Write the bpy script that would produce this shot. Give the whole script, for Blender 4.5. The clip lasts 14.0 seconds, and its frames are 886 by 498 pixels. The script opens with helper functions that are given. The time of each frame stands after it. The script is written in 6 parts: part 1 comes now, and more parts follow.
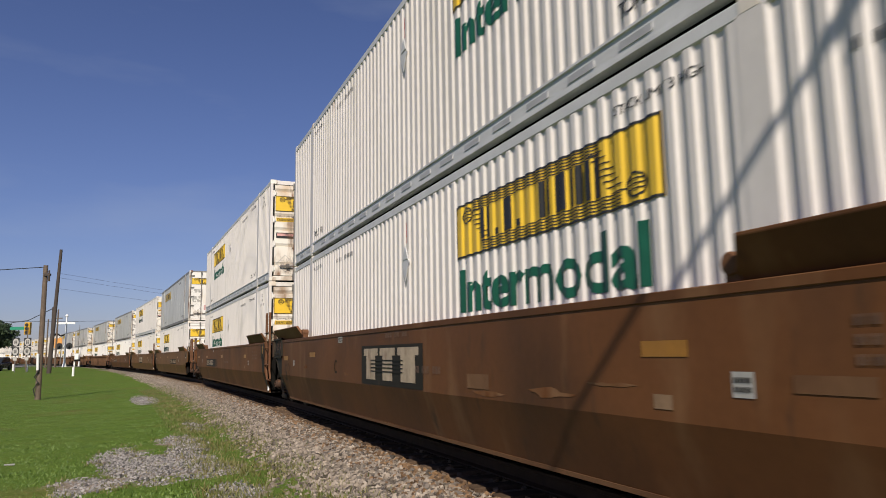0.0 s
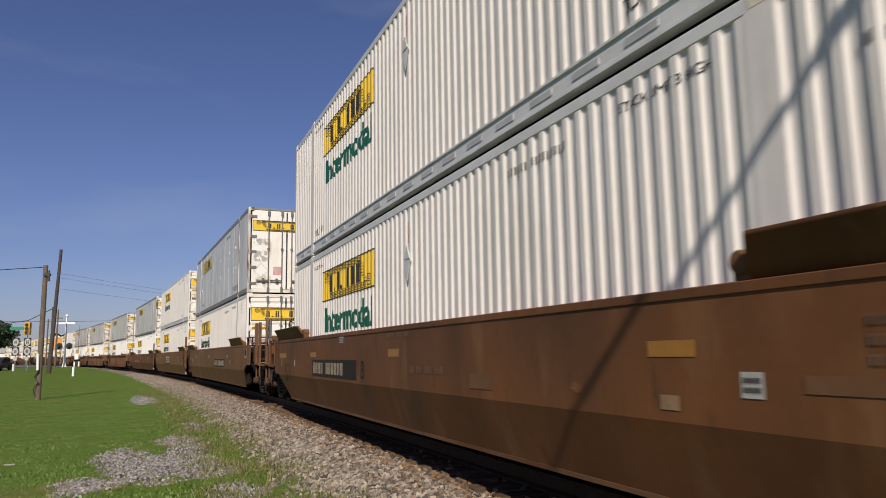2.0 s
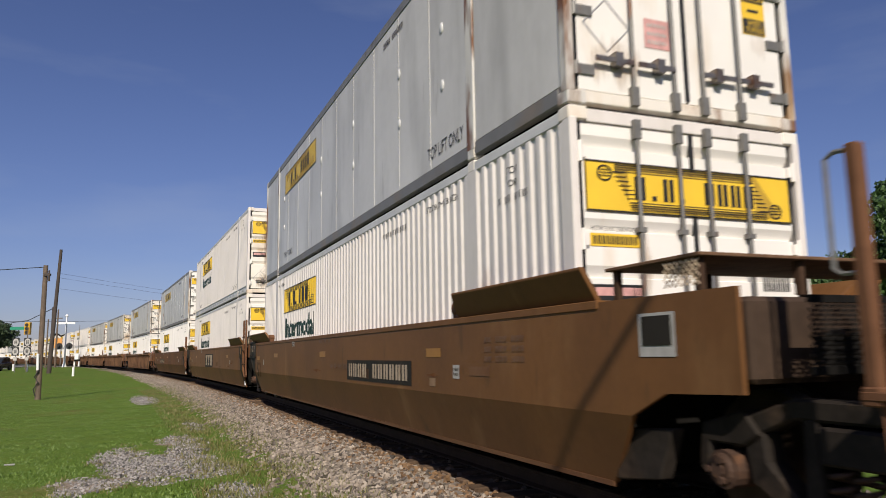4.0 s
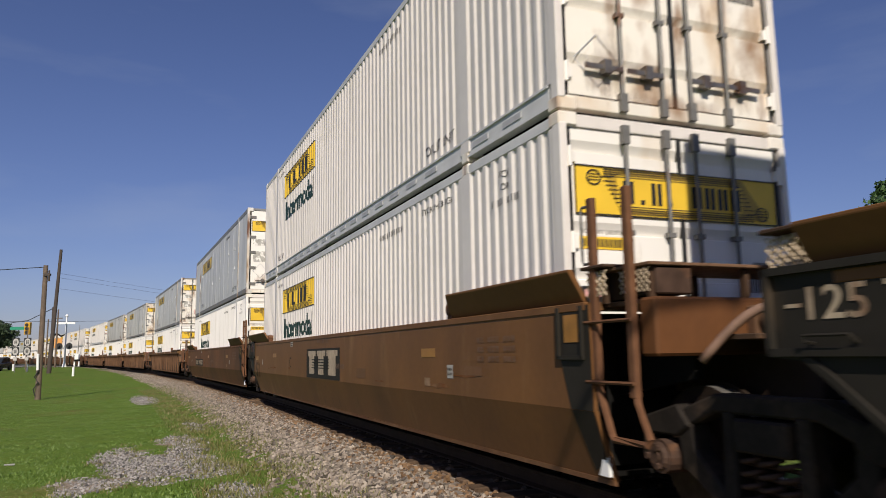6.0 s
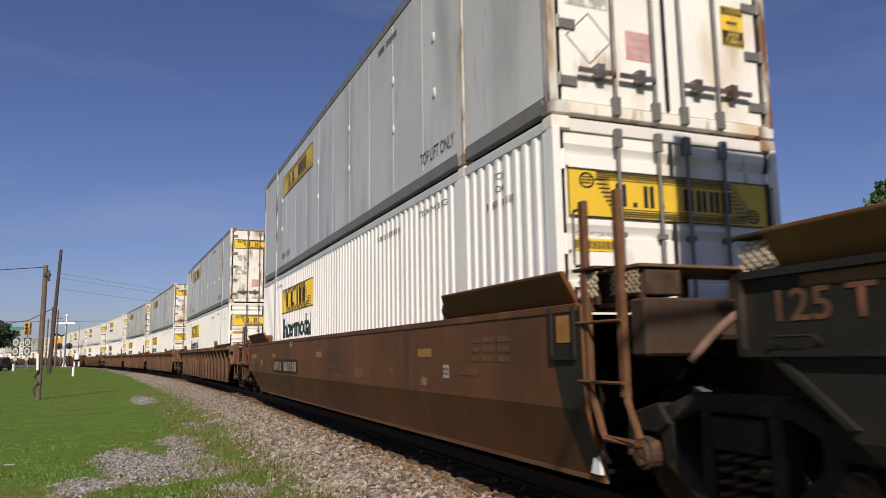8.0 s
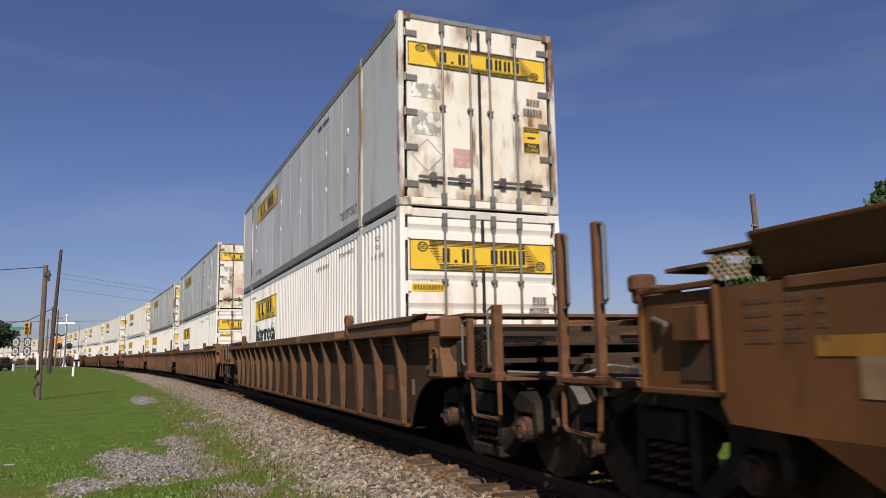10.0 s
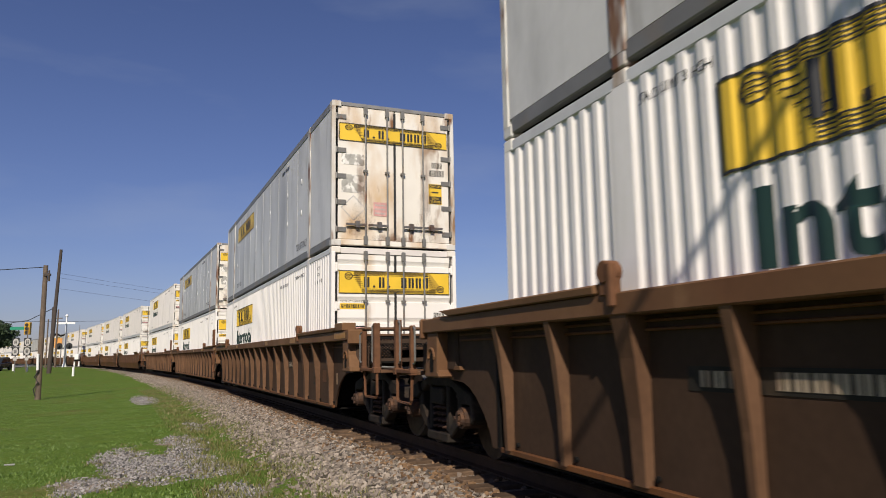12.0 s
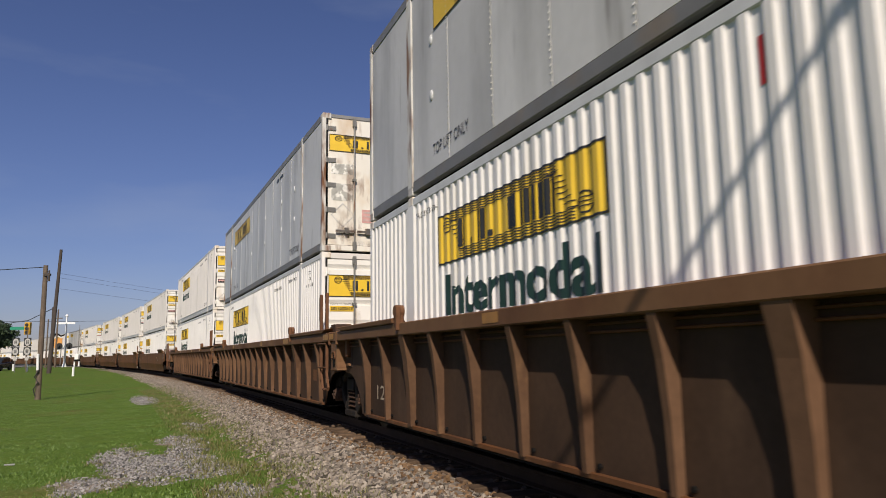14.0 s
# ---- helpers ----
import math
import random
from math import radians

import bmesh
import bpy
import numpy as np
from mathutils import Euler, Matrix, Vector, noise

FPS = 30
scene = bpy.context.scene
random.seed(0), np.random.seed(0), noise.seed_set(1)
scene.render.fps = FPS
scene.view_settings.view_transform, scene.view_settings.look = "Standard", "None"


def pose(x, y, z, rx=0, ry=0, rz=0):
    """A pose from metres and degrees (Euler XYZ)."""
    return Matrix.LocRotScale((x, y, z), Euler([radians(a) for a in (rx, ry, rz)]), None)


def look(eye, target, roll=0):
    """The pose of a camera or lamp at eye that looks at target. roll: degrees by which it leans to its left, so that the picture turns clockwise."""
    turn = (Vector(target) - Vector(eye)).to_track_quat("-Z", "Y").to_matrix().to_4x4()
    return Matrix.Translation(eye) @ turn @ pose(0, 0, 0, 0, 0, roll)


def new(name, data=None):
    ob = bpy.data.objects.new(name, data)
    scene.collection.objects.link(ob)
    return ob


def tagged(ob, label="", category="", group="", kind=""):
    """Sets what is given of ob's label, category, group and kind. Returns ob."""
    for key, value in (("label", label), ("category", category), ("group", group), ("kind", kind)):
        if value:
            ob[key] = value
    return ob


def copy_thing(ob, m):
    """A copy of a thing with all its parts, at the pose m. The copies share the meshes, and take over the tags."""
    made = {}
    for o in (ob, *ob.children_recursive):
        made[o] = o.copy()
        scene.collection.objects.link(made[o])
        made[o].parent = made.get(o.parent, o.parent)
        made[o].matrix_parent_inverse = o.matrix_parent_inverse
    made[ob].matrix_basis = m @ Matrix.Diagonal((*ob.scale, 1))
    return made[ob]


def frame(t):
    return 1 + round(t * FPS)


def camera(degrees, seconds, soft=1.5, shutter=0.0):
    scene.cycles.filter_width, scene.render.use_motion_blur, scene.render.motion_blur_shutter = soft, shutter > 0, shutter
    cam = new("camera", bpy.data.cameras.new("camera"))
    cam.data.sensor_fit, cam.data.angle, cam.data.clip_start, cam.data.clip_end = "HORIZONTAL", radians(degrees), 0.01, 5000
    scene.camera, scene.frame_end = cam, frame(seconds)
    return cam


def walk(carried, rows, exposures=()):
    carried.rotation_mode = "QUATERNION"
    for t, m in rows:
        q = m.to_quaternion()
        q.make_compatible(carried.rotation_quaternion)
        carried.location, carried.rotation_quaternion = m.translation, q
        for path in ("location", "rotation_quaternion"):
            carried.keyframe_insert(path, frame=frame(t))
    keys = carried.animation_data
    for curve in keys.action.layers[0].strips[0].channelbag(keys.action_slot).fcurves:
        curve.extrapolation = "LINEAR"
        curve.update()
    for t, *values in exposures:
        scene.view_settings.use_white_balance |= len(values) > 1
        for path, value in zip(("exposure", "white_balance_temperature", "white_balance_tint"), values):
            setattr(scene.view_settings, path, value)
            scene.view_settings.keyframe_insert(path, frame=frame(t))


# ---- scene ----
cam = camera(62.5, 14.0, soft=0.9, shutter=0.13)
EYE = (0.0, 0.0, 1.205)
CAM_POSE = pose(*EYE, 90 + 8.1145, 0.9387, 0)
walk(cam, [(0.0, CAM_POSE), (14.0, CAM_POSE)],
     exposures=[(0.0, 0.12), (1.0, -0.06), (2.0, 0.08), (3.0, 0.12), (3.5, 0.18), (5.0, 0.08), (6.5, 0.12), (7.0, 0.0), (7.5, 0.06), (8.0, 0.11), (10.5, 0.06), (12.0, 0.08), (13.0, 0.0), (14.0, 0.02)])

# ---- world, sun ----
SUN_EL, SUN_DIR = radians(38), (0.015, -0.997)
world = bpy.data.worlds.new("sky_world")
scene.world = world
world.use_nodes = True
wn = world.node_tree.nodes
wl = world.node_tree.links
wn.clear()
sky = wn.new("ShaderNodeTexSky")
sky.sky_type, sky.sun_disc = "NISHITA", False
sky.sun_elevation, sky.sun_rotation = SUN_EL, math.atan2(SUN_DIR[0], SUN_DIR[1])
sky.altitude, sky.air_density, sky.dust_density, sky.ozone_density = 100, 1.0, 0.6, 2.2
wmap = wn.new("ShaderNodeMapping")
wmap.inputs["Scale"].default_value = (2.2, 2.2, 9.0)
wmap.inputs["Rotation"].default_value = (0.0, 0.25, 0.4)
wnoise = wn.new("ShaderNodeTexNoise")
wnoise.inputs["Scale"].default_value, wnoise.inputs["Detail"].default_value = 1.3, 6
wramp = wn.new("ShaderNodeValToRGB")
wramp.color_ramp.elements[0].position, wramp.color_ramp.elements[1].position = 0.5, 0.85
wramp.color_ramp.elements[1].color = (0.22, 0.22, 0.22, 1)
wtc = wn.new("ShaderNodeTexCoord")
wmix = wn.new("ShaderNodeMix")
wmix.data_type = "RGBA"
wmix.inputs["B"].default_value = (7.0, 7.6, 8.6, 1)
wbg = wn.new("ShaderNodeBackground")
wbg.inputs["Strength"].default_value = 0.058
wout = wn.new("ShaderNodeOutputWorld")
wl.new(wtc.outputs["Generated"], wmap.inputs["Vector"])
wl.new(wmap.outputs["Vector"], wnoise.inputs["Vector"])
wl.new(wnoise.outputs["Fac"], wramp.inputs["Fac"])
wl.new(wramp.outputs["Color"], wmix.inputs["Factor"])
wtint = wn.new("ShaderNodeMix")
wtint.data_type, wtint.blend_type = "RGBA", "MULTIPLY"
wtint.inputs["Factor"].default_value = 1.0
wtint.inputs["B"].default_value = (0.88, 0.86, 1.20, 1)
wl.new(sky.outputs["Color"], wtint.inputs["A"])
wl.new(wtint.outputs["Result"], wmix.inputs["A"])
wl.new(wmix.outputs["Result"], wbg.inputs["Color"])
wl.new(wbg.outputs["Background"], wout.inputs["Surface"])

sun_data = bpy.data.lights.new("sun", "SUN")
sun_data.energy, sun_data.angle, sun_data.color = 4.9, radians(0.53), (1.0, 0.905, 0.775)
sun = new("sun", sun_data)
ce = math.cos(SUN_EL)
sun.matrix_world = look((SUN_DIR[0] * ce * 100, SUN_DIR[1] * ce * 100, math.sin(SUN_EL) * 100), (0, 0, 0))

# ---- materials ----


def material(name, base, rough=0.6, metal=0.0, grain=(), stain=(), vary=0.0, bump=0.0, bump_scale=60.0, gloss=0.5):
    """A procedural paint. grain: scale, strength. stain: scale, colour, lower, upper, stretch z. vary: brightness by object."""
    mat = bpy.data.materials.new(name)
    mat.use_nodes = True
    n, l = mat.node_tree.nodes, mat.node_tree.links
    bsdf = n["Principled BSDF"]
    bsdf.inputs["Roughness"].default_value = rough
    bsdf.inputs["Metallic"].default_value = metal
    bsdf.inputs["Specular IOR Level"].default_value = gloss
    tc = n.new("ShaderNodeTexCoord")
    rgb = n.new("ShaderNodeRGB")
    rgb.outputs[0].default_value = (*base, 1)
    col = rgb.outputs[0]
    info = None
    if vary:
        info = n.new("ShaderNodeObjectInfo")
        mr = n.new("ShaderNodeMapRange")
        mr.inputs["To Min"].default_value, mr.inputs["To Max"].default_value = 1 - vary, 1 + vary
        l.new(info.outputs["Random"], mr.inputs["Value"])
        hs = n.new("ShaderNodeHueSaturation")
        l.new(mr.outputs["Result"], hs.inputs["Value"])
        l.new(col, hs.inputs["Color"])
        col = hs.outputs["Color"]

    def noise_of(scale, stretch=1.0, detail=5):
        mp = n.new("ShaderNodeMapping")
        mp.inputs["Scale"].default_value = (scale, scale, scale * stretch)
        l.new(tc.outputs["Object"], mp.inputs["Vector"])
        nz = n.new("ShaderNodeTexNoise")
        nz.inputs["Scale"].default_value, nz.inputs["Detail"].default_value = 1.0, detail
        if info:
            nz.noise_dimensions = "4D"
            mul = n.new("ShaderNodeMath")
            mul.operation = "MULTIPLY"
            mul.inputs[1].default_value = 40
            l.new(info.outputs["Random"], mul.inputs[0])
            l.new(mul.outputs[0], nz.inputs["W"])
        l.new(mp.outputs["Vector"], nz.inputs["Vector"])
        return nz.outputs["Fac"]

    for scale, colour, lo, hi, stretch in stain:
        ramp = n.new("ShaderNodeMapRange")
        ramp.inputs["From Min"].default_value, ramp.inputs["From Max"].default_value = lo, hi
        l.new(noise_of(scale, stretch), ramp.inputs["Value"])
        mx = n.new("ShaderNodeMix")
        mx.data_type = "RGBA"
        l.new(ramp.outputs["Result"], mx.inputs["Factor"])
        l.new(col, mx.inputs["A"])
        mx.inputs["B"].default_value = (*colour, 1)
        col = mx.outputs["Result"]
    for scale, amount in grain:
        mr = n.new("ShaderNodeMapRange")
        mr.inputs["From Min"].default_value, mr.inputs["From Max"].default_value = 0.3, 0.7
        mr.inputs["To Min"].default_value, mr.inputs["To Max"].default_value = 1 - amount, 1 + amount
        l.new(noise_of(scale), mr.inputs["Value"])
        hs = n.new("ShaderNodeHueSaturation")
        l.new(mr.outputs["Result"], hs.inputs["Value"])
        l.new(col, hs.inputs["Color"])
        col = hs.outputs["Color"]
    l.new(col, bsdf.inputs["Base Color"])
    if bump:
        bp = n.new("ShaderNodeBump")
        bp.inputs["Strength"].default_value, bp.inputs["Distance"].default_value = bump, 0.01
        l.new(noise_of(bump_scale), bp.inputs["Height"])
        l.new(bp.outputs["Normal"], bsdf.inputs["Normal"])
    return mat


RUST = (0.16, 0.065, 0.025)
M = {}
M["clean_white"] = material("fresh_white_container_paint", (0.80, 0.765, 0.73), 0.42, grain=((1.2, 0.04), (9, 0.02)), stain=((2.2, (0.62, 0.58, 0.52), 0.56, 0.8, 0.15),), vary=0.03, bump=0.04, bump_scale=25)
M["white"] = material("white_container_paint", (0.66, 0.62, 0.585), 0.45, grain=((1.2, 0.05), (9, 0.03)), stain=((2.2, (0.52, 0.49, 0.44), 0.54, 0.78, 0.15), (1.1, (0.33, 0.2, 0.1), 0.70, 0.82, 0.4)), vary=0.04, bump=0.04, bump_scale=25)
M["door_white"] = material("white_door_paint", (0.76, 0.735, 0.69), 0.42, grain=((1.5, 0.05),), stain=((1.6, (0.60, 0.48, 0.34), 0.58, 0.78, 0.35), (3.6, (0.25, 0.13, 0.06), 0.68, 0.78, 0.2)), vary=0.03, bump=0.04, bump_scale=20)
M["door_dirty"] = material("grimy_white_door_paint", (0.74, 0.70, 0.63), 0.45, grain=((1.5, 0.06),), stain=((1.5, (0.55, 0.40, 0.25), 0.5, 0.7, 0.5), (4.5, (0.2, 0.095, 0.04), 0.59, 0.70, 0.25), (1.3, (0.27, 0.16, 0.085), 0.55, 0.68, 0.8)), vary=0.04, bump=0.04, bump_scale=20)
M["grey"] = material("grey_container_panel", (0.60, 0.585, 0.56), 0.38, grain=((0.7, 0.08), (7, 0.03)), stain=((1.4, (0.37, 0.36, 0.335), 0.48, 0.75, 0.2), (5, (0.28, 0.26, 0.23), 0.62, 0.8, 0.15)), vary=0.06, bump=0.05, bump_scale=6)
M["sill_grey"] = material("grimy_grey_sill", (0.17, 0.165, 0.16), 0.5, grain=((3, 0.1),), stain=((2, (0.2, 0.16, 0.12), 0.5, 0.75, 1),))
M["rail_grey"] = material("weathered_rail_metal", (0.22, 0.215, 0.21), 0.5, 0.2, grain=((4, 0.15),), stain=((3, (0.12, 0.1, 0.08), 0.55, 0.8, 1),))
M["sill_white"] = material("sill_paint", (0.56, 0.56, 0.56), 0.5, grain=((3, 0.1),))
M["pocket"] = material("sill_pocket_paint", (0.40, 0.40, 0.41), 0.5, grain=((5, 0.1),))
# near-black: dark parts, and the shade under the cars put into the colour
M["dark"] = material("dark_underframe_and_shade", (0.008, 0.0072, 0.0065), 0.8, grain=((8, 0.3),), gloss=0.12)
M["steel"] = material("worn_steel", (0.22, 0.2, 0.18), 0.42, 0.8, grain=((12, 0.2),), stain=((5, RUST, 0.5, 0.75, 1),))
M["wheel"] = material("wheel_steel", (0.05, 0.036, 0.028), 0.55, 0.6, grain=((9, 0.3),), gloss=0.12)
M["tread"] = material("polished_tread", (0.16, 0.15, 0.14), 0.6, 0.5, grain=((20, 0.1),))
M["galv"] = material("galvanised_rod", (0.17, 0.165, 0.155), 0.5, 0.3, grain=((10, 0.15),), stain=((6, RUST, 0.6, 0.8, 0.5),))
M["brown"] = material("mineral_brown_paint", (0.135, 0.056, 0.022), 0.55, grain=((1.0, 0.10), (14, 0.06)), stain=((0.8, (0.085, 0.04, 0.02), 0.42, 0.68, 0.5), (2.5, (0.20, 0.105, 0.05), 0.56, 0.8, 0.25), (6, (0.06, 0.034, 0.02), 0.6, 0.8, 0.3)), vary=0.10, bump=0.05, bump_scale=30, gloss=0.12)
M["ochre_brown"] = material("ochre_brown_paint", (0.160, 0.074, 0.027), 0.5, grain=((1.0, 0.08), (14, 0.06)), stain=((0.8, (0.126, 0.060, 0.025), 0.42, 0.68, 0.5), (2.5, (0.22, 0.12, 0.052), 0.58, 0.8, 0.25), (6, (0.075, 0.042, 0.02), 0.62, 0.8, 0.3)), vary=0.06, bump=0.05, bump_scale=30, gloss=0.14)
M["brown_light"] = material("faded_orange_brown_paint", (0.155, 0.083, 0.042), 0.6, grain=((1.2, 0.12), (16, 0.07)), stain=((1.0, (0.11, 0.05, 0.026), 0.42, 0.7, 0.5), (3, (0.26, 0.15, 0.08), 0.62, 0.85, 0.25)), vary=0.06, bump=0.05, bump_scale=30, gloss=0.12)
# grimy brown, darkened further for the shade between the ribs
M["brown_grime_shade"] = material("grimy_shade_brown_paint", (0.060, 0.035, 0.022), 0.7, grain=((1.2, 0.15), (16, 0.1)), stain=((1.0, (0.045, 0.027, 0.018), 0.45, 0.7, 0.5), (2.6, (0.095, 0.058, 0.036), 0.58, 0.8, 0.3)), vary=0.1, bump=0.05, bump_scale=30, gloss=0.12)
M["rusty_white"] = material("rust_streaked_white_post", (0.60, 0.58, 0.54), 0.5, grain=((3, 0.08),), stain=((5, (0.16, 0.07, 0.03), 0.47, 0.60, 0.25), (2, (0.42, 0.3, 0.17), 0.5, 0.75, 0.4)), vary=0.05)
M["scuff"] = material("scraped_pale_paint", (0.19, 0.10, 0.05), 0.7, grain=((5, 0.2),), stain=((4, (0.145, 0.056, 0.019), 0.42, 0.6, 0.6),), gloss=0.12)
M["rib_brown"] = material("dusty_rib_paint", (0.128, 0.070, 0.040), 0.7, grain=((2, 0.15), (16, 0.1)), stain=((1.5, (0.08, 0.042, 0.024), 0.45, 0.7, 0.5), (5, (0.2, 0.11, 0.055), 0.6, 0.8, 0.4)), vary=0.12, gloss=0.12)
M["deck"] = material("dusty_deck", (0.13, 0.075, 0.045), 0.8, grain=((5, 0.25), (30, 0.2)), gloss=0.12)
M["rusty_post"] = material("rusty_orange_post", (0.13, 0.062, 0.033), 0.7, grain=((8, 0.2),), stain=((6, (0.1, 0.05, 0.03), 0.55, 0.8, 0.4),), gloss=0.12)
M["bearing_rust"] = material("grimy_rust", (0.060, 0.036, 0.026), 0.7, grain=((8, 0.3),), stain=((7, (0.11, 0.055, 0.03), 0.56, 0.7, 1),), gloss=0.12)
M["truck_iron"] = material("dusty_cast_iron", (0.020, 0.016, 0.013), 0.75, grain=((4, 0.3), (20, 0.2)), stain=((2.5, (0.055, 0.036, 0.024), 0.52, 0.75, 1),), gloss=0.15)
M["grimy_end"] = material("grimy_end_paint", (0.052, 0.034, 0.024), 0.75, grain=((2, 0.2), (16, 0.12)), stain=((2.5, (0.10, 0.052, 0.028), 0.58, 0.75, 0.6),), vary=0.1, gloss=0.12)
# pale base colour stands for sun patches on the expanded metal
M["sun_patch_lattice"] = material("sun_patched_expanded_metal", (0.42, 0.33, 0.23), 0.6, 0.2, grain=((12, 0.25),))
M["faded_hose"] = material("faded_hose_rubber", (0.20, 0.12, 0.085), 0.7, grain=((9, 0.2),))
M["rust_ink"] = material("rust_red_stencil", (0.15, 0.062, 0.032), 0.6, grain=((6, 0.2),))
M["slate"] = material("dark_grey_patch_paint", (0.024, 0.021, 0.017), 0.6, grain=((4, 0.12),), stain=((3, (0.1, 0.07, 0.045), 0.6, 0.85, 0.4),), gloss=0.12)
M["worn_slate"] = material("worn_dark_stencil", (0.045, 0.03, 0.02), 0.6, grain=((6, 0.2),), stain=((5, (0.12, 0.055, 0.024), 0.45, 0.6, 0.5),), gloss=0.12)
M["dusty_label"] = material("dusty_label", (0.25, 0.16, 0.095), 0.6, grain=((8, 0.2),), gloss=0.12)
M["ink"] = material("black_ink", (0.018, 0.018, 0.018), 0.5, grain=((6, 0.2),))
M["pale_ink"] = material("worn_grey_ink", (0.20, 0.195, 0.19), 0.5, grain=((6, 0.3),))
M["yellow"] = material("yellow_decal", (0.72, 0.47, 0.035), 0.45, grain=((3, 0.07),), vary=0.05)
M["ochre"] = material("ochre_decal", (0.46, 0.29, 0.03), 0.45, grain=((3, 0.1),))
M["green_ink"] = material("green_lettering", (0.008, 0.085, 0.05), 0.45, grain=((4, 0.15),))
M["green_black"] = material("blackish_green_lettering", (0.012, 0.035, 0.028), 0.45, grain=((4, 0.15),))
M["cream"] = material("cream_lettering", (0.42, 0.33, 0.23), 0.6, grain=((9, 0.2),), stain=((6, (0.2, 0.11, 0.06), 0.55, 0.75, 0.4),))
M["faded"] = material("faded_lettering", (0.13, 0.07, 0.04), 0.6, grain=((9, 0.25),))
M["amber"] = material("amber_reflector", (0.30, 0.135, 0.018), 0.4, grain=((6, 0.25),), stain=((3, (0.22, 0.1, 0.04), 0.55, 0.75, 1),))
M["paper"] = material("sticker_white", (0.40, 0.385, 0.36), 0.5, grain=((12, 0.15),))
M["red"] = material("red_decal", (0.45, 0.03, 0.02), 0.45)
M["pale_red"] = material("pink_notice", (0.55, 0.30, 0.28), 0.5, grain=((10, 0.2),))
M["old_tape"] = material("torn_sticker_residue", (0.36, 0.35, 0.32), 0.7, grain=((10, 0.2),), stain=((9, (0.7, 0.68, 0.64), 0.5, 0.56, 1),))
M["tie"] = material("creosoted_tie", (0.10, 0.065, 0.042), 0.85, grain=((6, 0.3), (40, 0.2)), vary=0.25, bump=0.3, bump_scale=25, gloss=0.12)
M["rail"] = material("rusty_rail", (0.06, 0.035, 0.022), 0.7, 0.0, grain=((6, 0.2),), gloss=0.12)
M["wood_pole"] = material("weathered_pole_wood", (0.12, 0.088, 0.064), 0.85, grain=((3, 0.2), (25, 0.2)), bump=0.3, bump_scale=12)
M["dark_pole"] = material("dark_pole_wood", (0.055, 0.042, 0.035), 0.85, grain=((3, 0.2),))
M["wire"] = material("wire_black", (0.02, 0.02, 0.02), 0.6)
M["signal_white"] = material("aluminium_paint", (0.75, 0.75, 0.74), 0.4, grain=((3, 0.05),))
M["asphalt"] = material("road_asphalt", (0.16, 0.16, 0.16), 0.9, grain=((0.5, 0.1), (20, 0.15)))
M["line_white"] = material("road_line_paint", (0.6, 0.6, 0.58), 0.7, grain=((6, 0.1),))
M["signal_yellow"] = material("signal_yellow_paint", (0.55, 0.30, 0.02), 0.5)
M["sign_green"] = material("street_sign_green", (0.02, 0.22, 0.13), 0.5)
M["car_paint"] = material("dark_car_paint", (0.03, 0.03, 0.035), 0.25, 0.3)
M["car_white"] = material("white_car_paint", (0.6, 0.6, 0.6), 0.3)
M["glass"] = material("tinted_glass", (0.02, 0.025, 0.03), 0.08)
M["rubber"] = material("tyre_rubber", (0.015, 0.015, 0.015), 0.85)
M["wall_white"] = material("white_metal_wall", (0.62, 0.62, 0.60), 0.6, grain=((1, 0.06),))
M["roof_metal"] = material("pale_metal_roof", (0.45, 0.45, 0.45), 0.4, 0.3, grain=((1, 0.08),))
M["orange_wall"] = material("orange_fascia", (0.55, 0.25, 0.06), 0.6, grain=((2, 0.1),))
M["bark"] = material("bark", (0.10, 0.075, 0.055), 0.9, grain=((6, 0.3),), bump=0.4, bump_scale=14)


def leaf_material(name, a, b):
    mat = bpy.data.materials.new(name)
    mat.use_nodes = True
    n, l = mat.node_tree.nodes, mat.node_tree.links
    bsdf = n["Principled BSDF"]
    g = n.new("ShaderNodeNewGeometry")
    mx = n.new("ShaderNodeMix")
    mx.data_type = "RGBA"
    mx.inputs["A"].default_value, mx.inputs["B"].default_value = (*a, 1), (*b, 1)
    l.new(g.outputs["Random Per Island"], mx.inputs["Factor"])
    l.new(mx.outputs["Result"], bsdf.inputs["Base Color"])
    bsdf.inputs["Roughness"].default_value = 0.6
    return mat


M["leaf"] = leaf_material("tree_leaves", (0.022, 0.055, 0.012), (0.06, 0.115, 0.025))
M["leaf_far"] = leaf_material("far_leaves", (0.02, 0.04, 0.014), (0.04, 0.065, 0.025))
M["blade"] = leaf_material("grass_blades", (0.060, 0.118, 0.015), (0.122, 0.185, 0.032))
M["dry_blade"] = leaf_material("dry_grass_blades", (0.07, 0.09, 0.018), (0.19, 0.165, 0.06))
M["stone"] = leaf_material("ballast_stone", (0.05, 0.04, 0.032), (0.33, 0.275, 0.22))
M["stone_rusty"] = leaf_material("rust_stained_ballast", (0.06, 0.036, 0.02), (0.22, 0.13, 0.065))
M["stone_grey"] = leaf_material("grey_gravel", (0.045, 0.042, 0.042), (0.33, 0.31, 0.295))


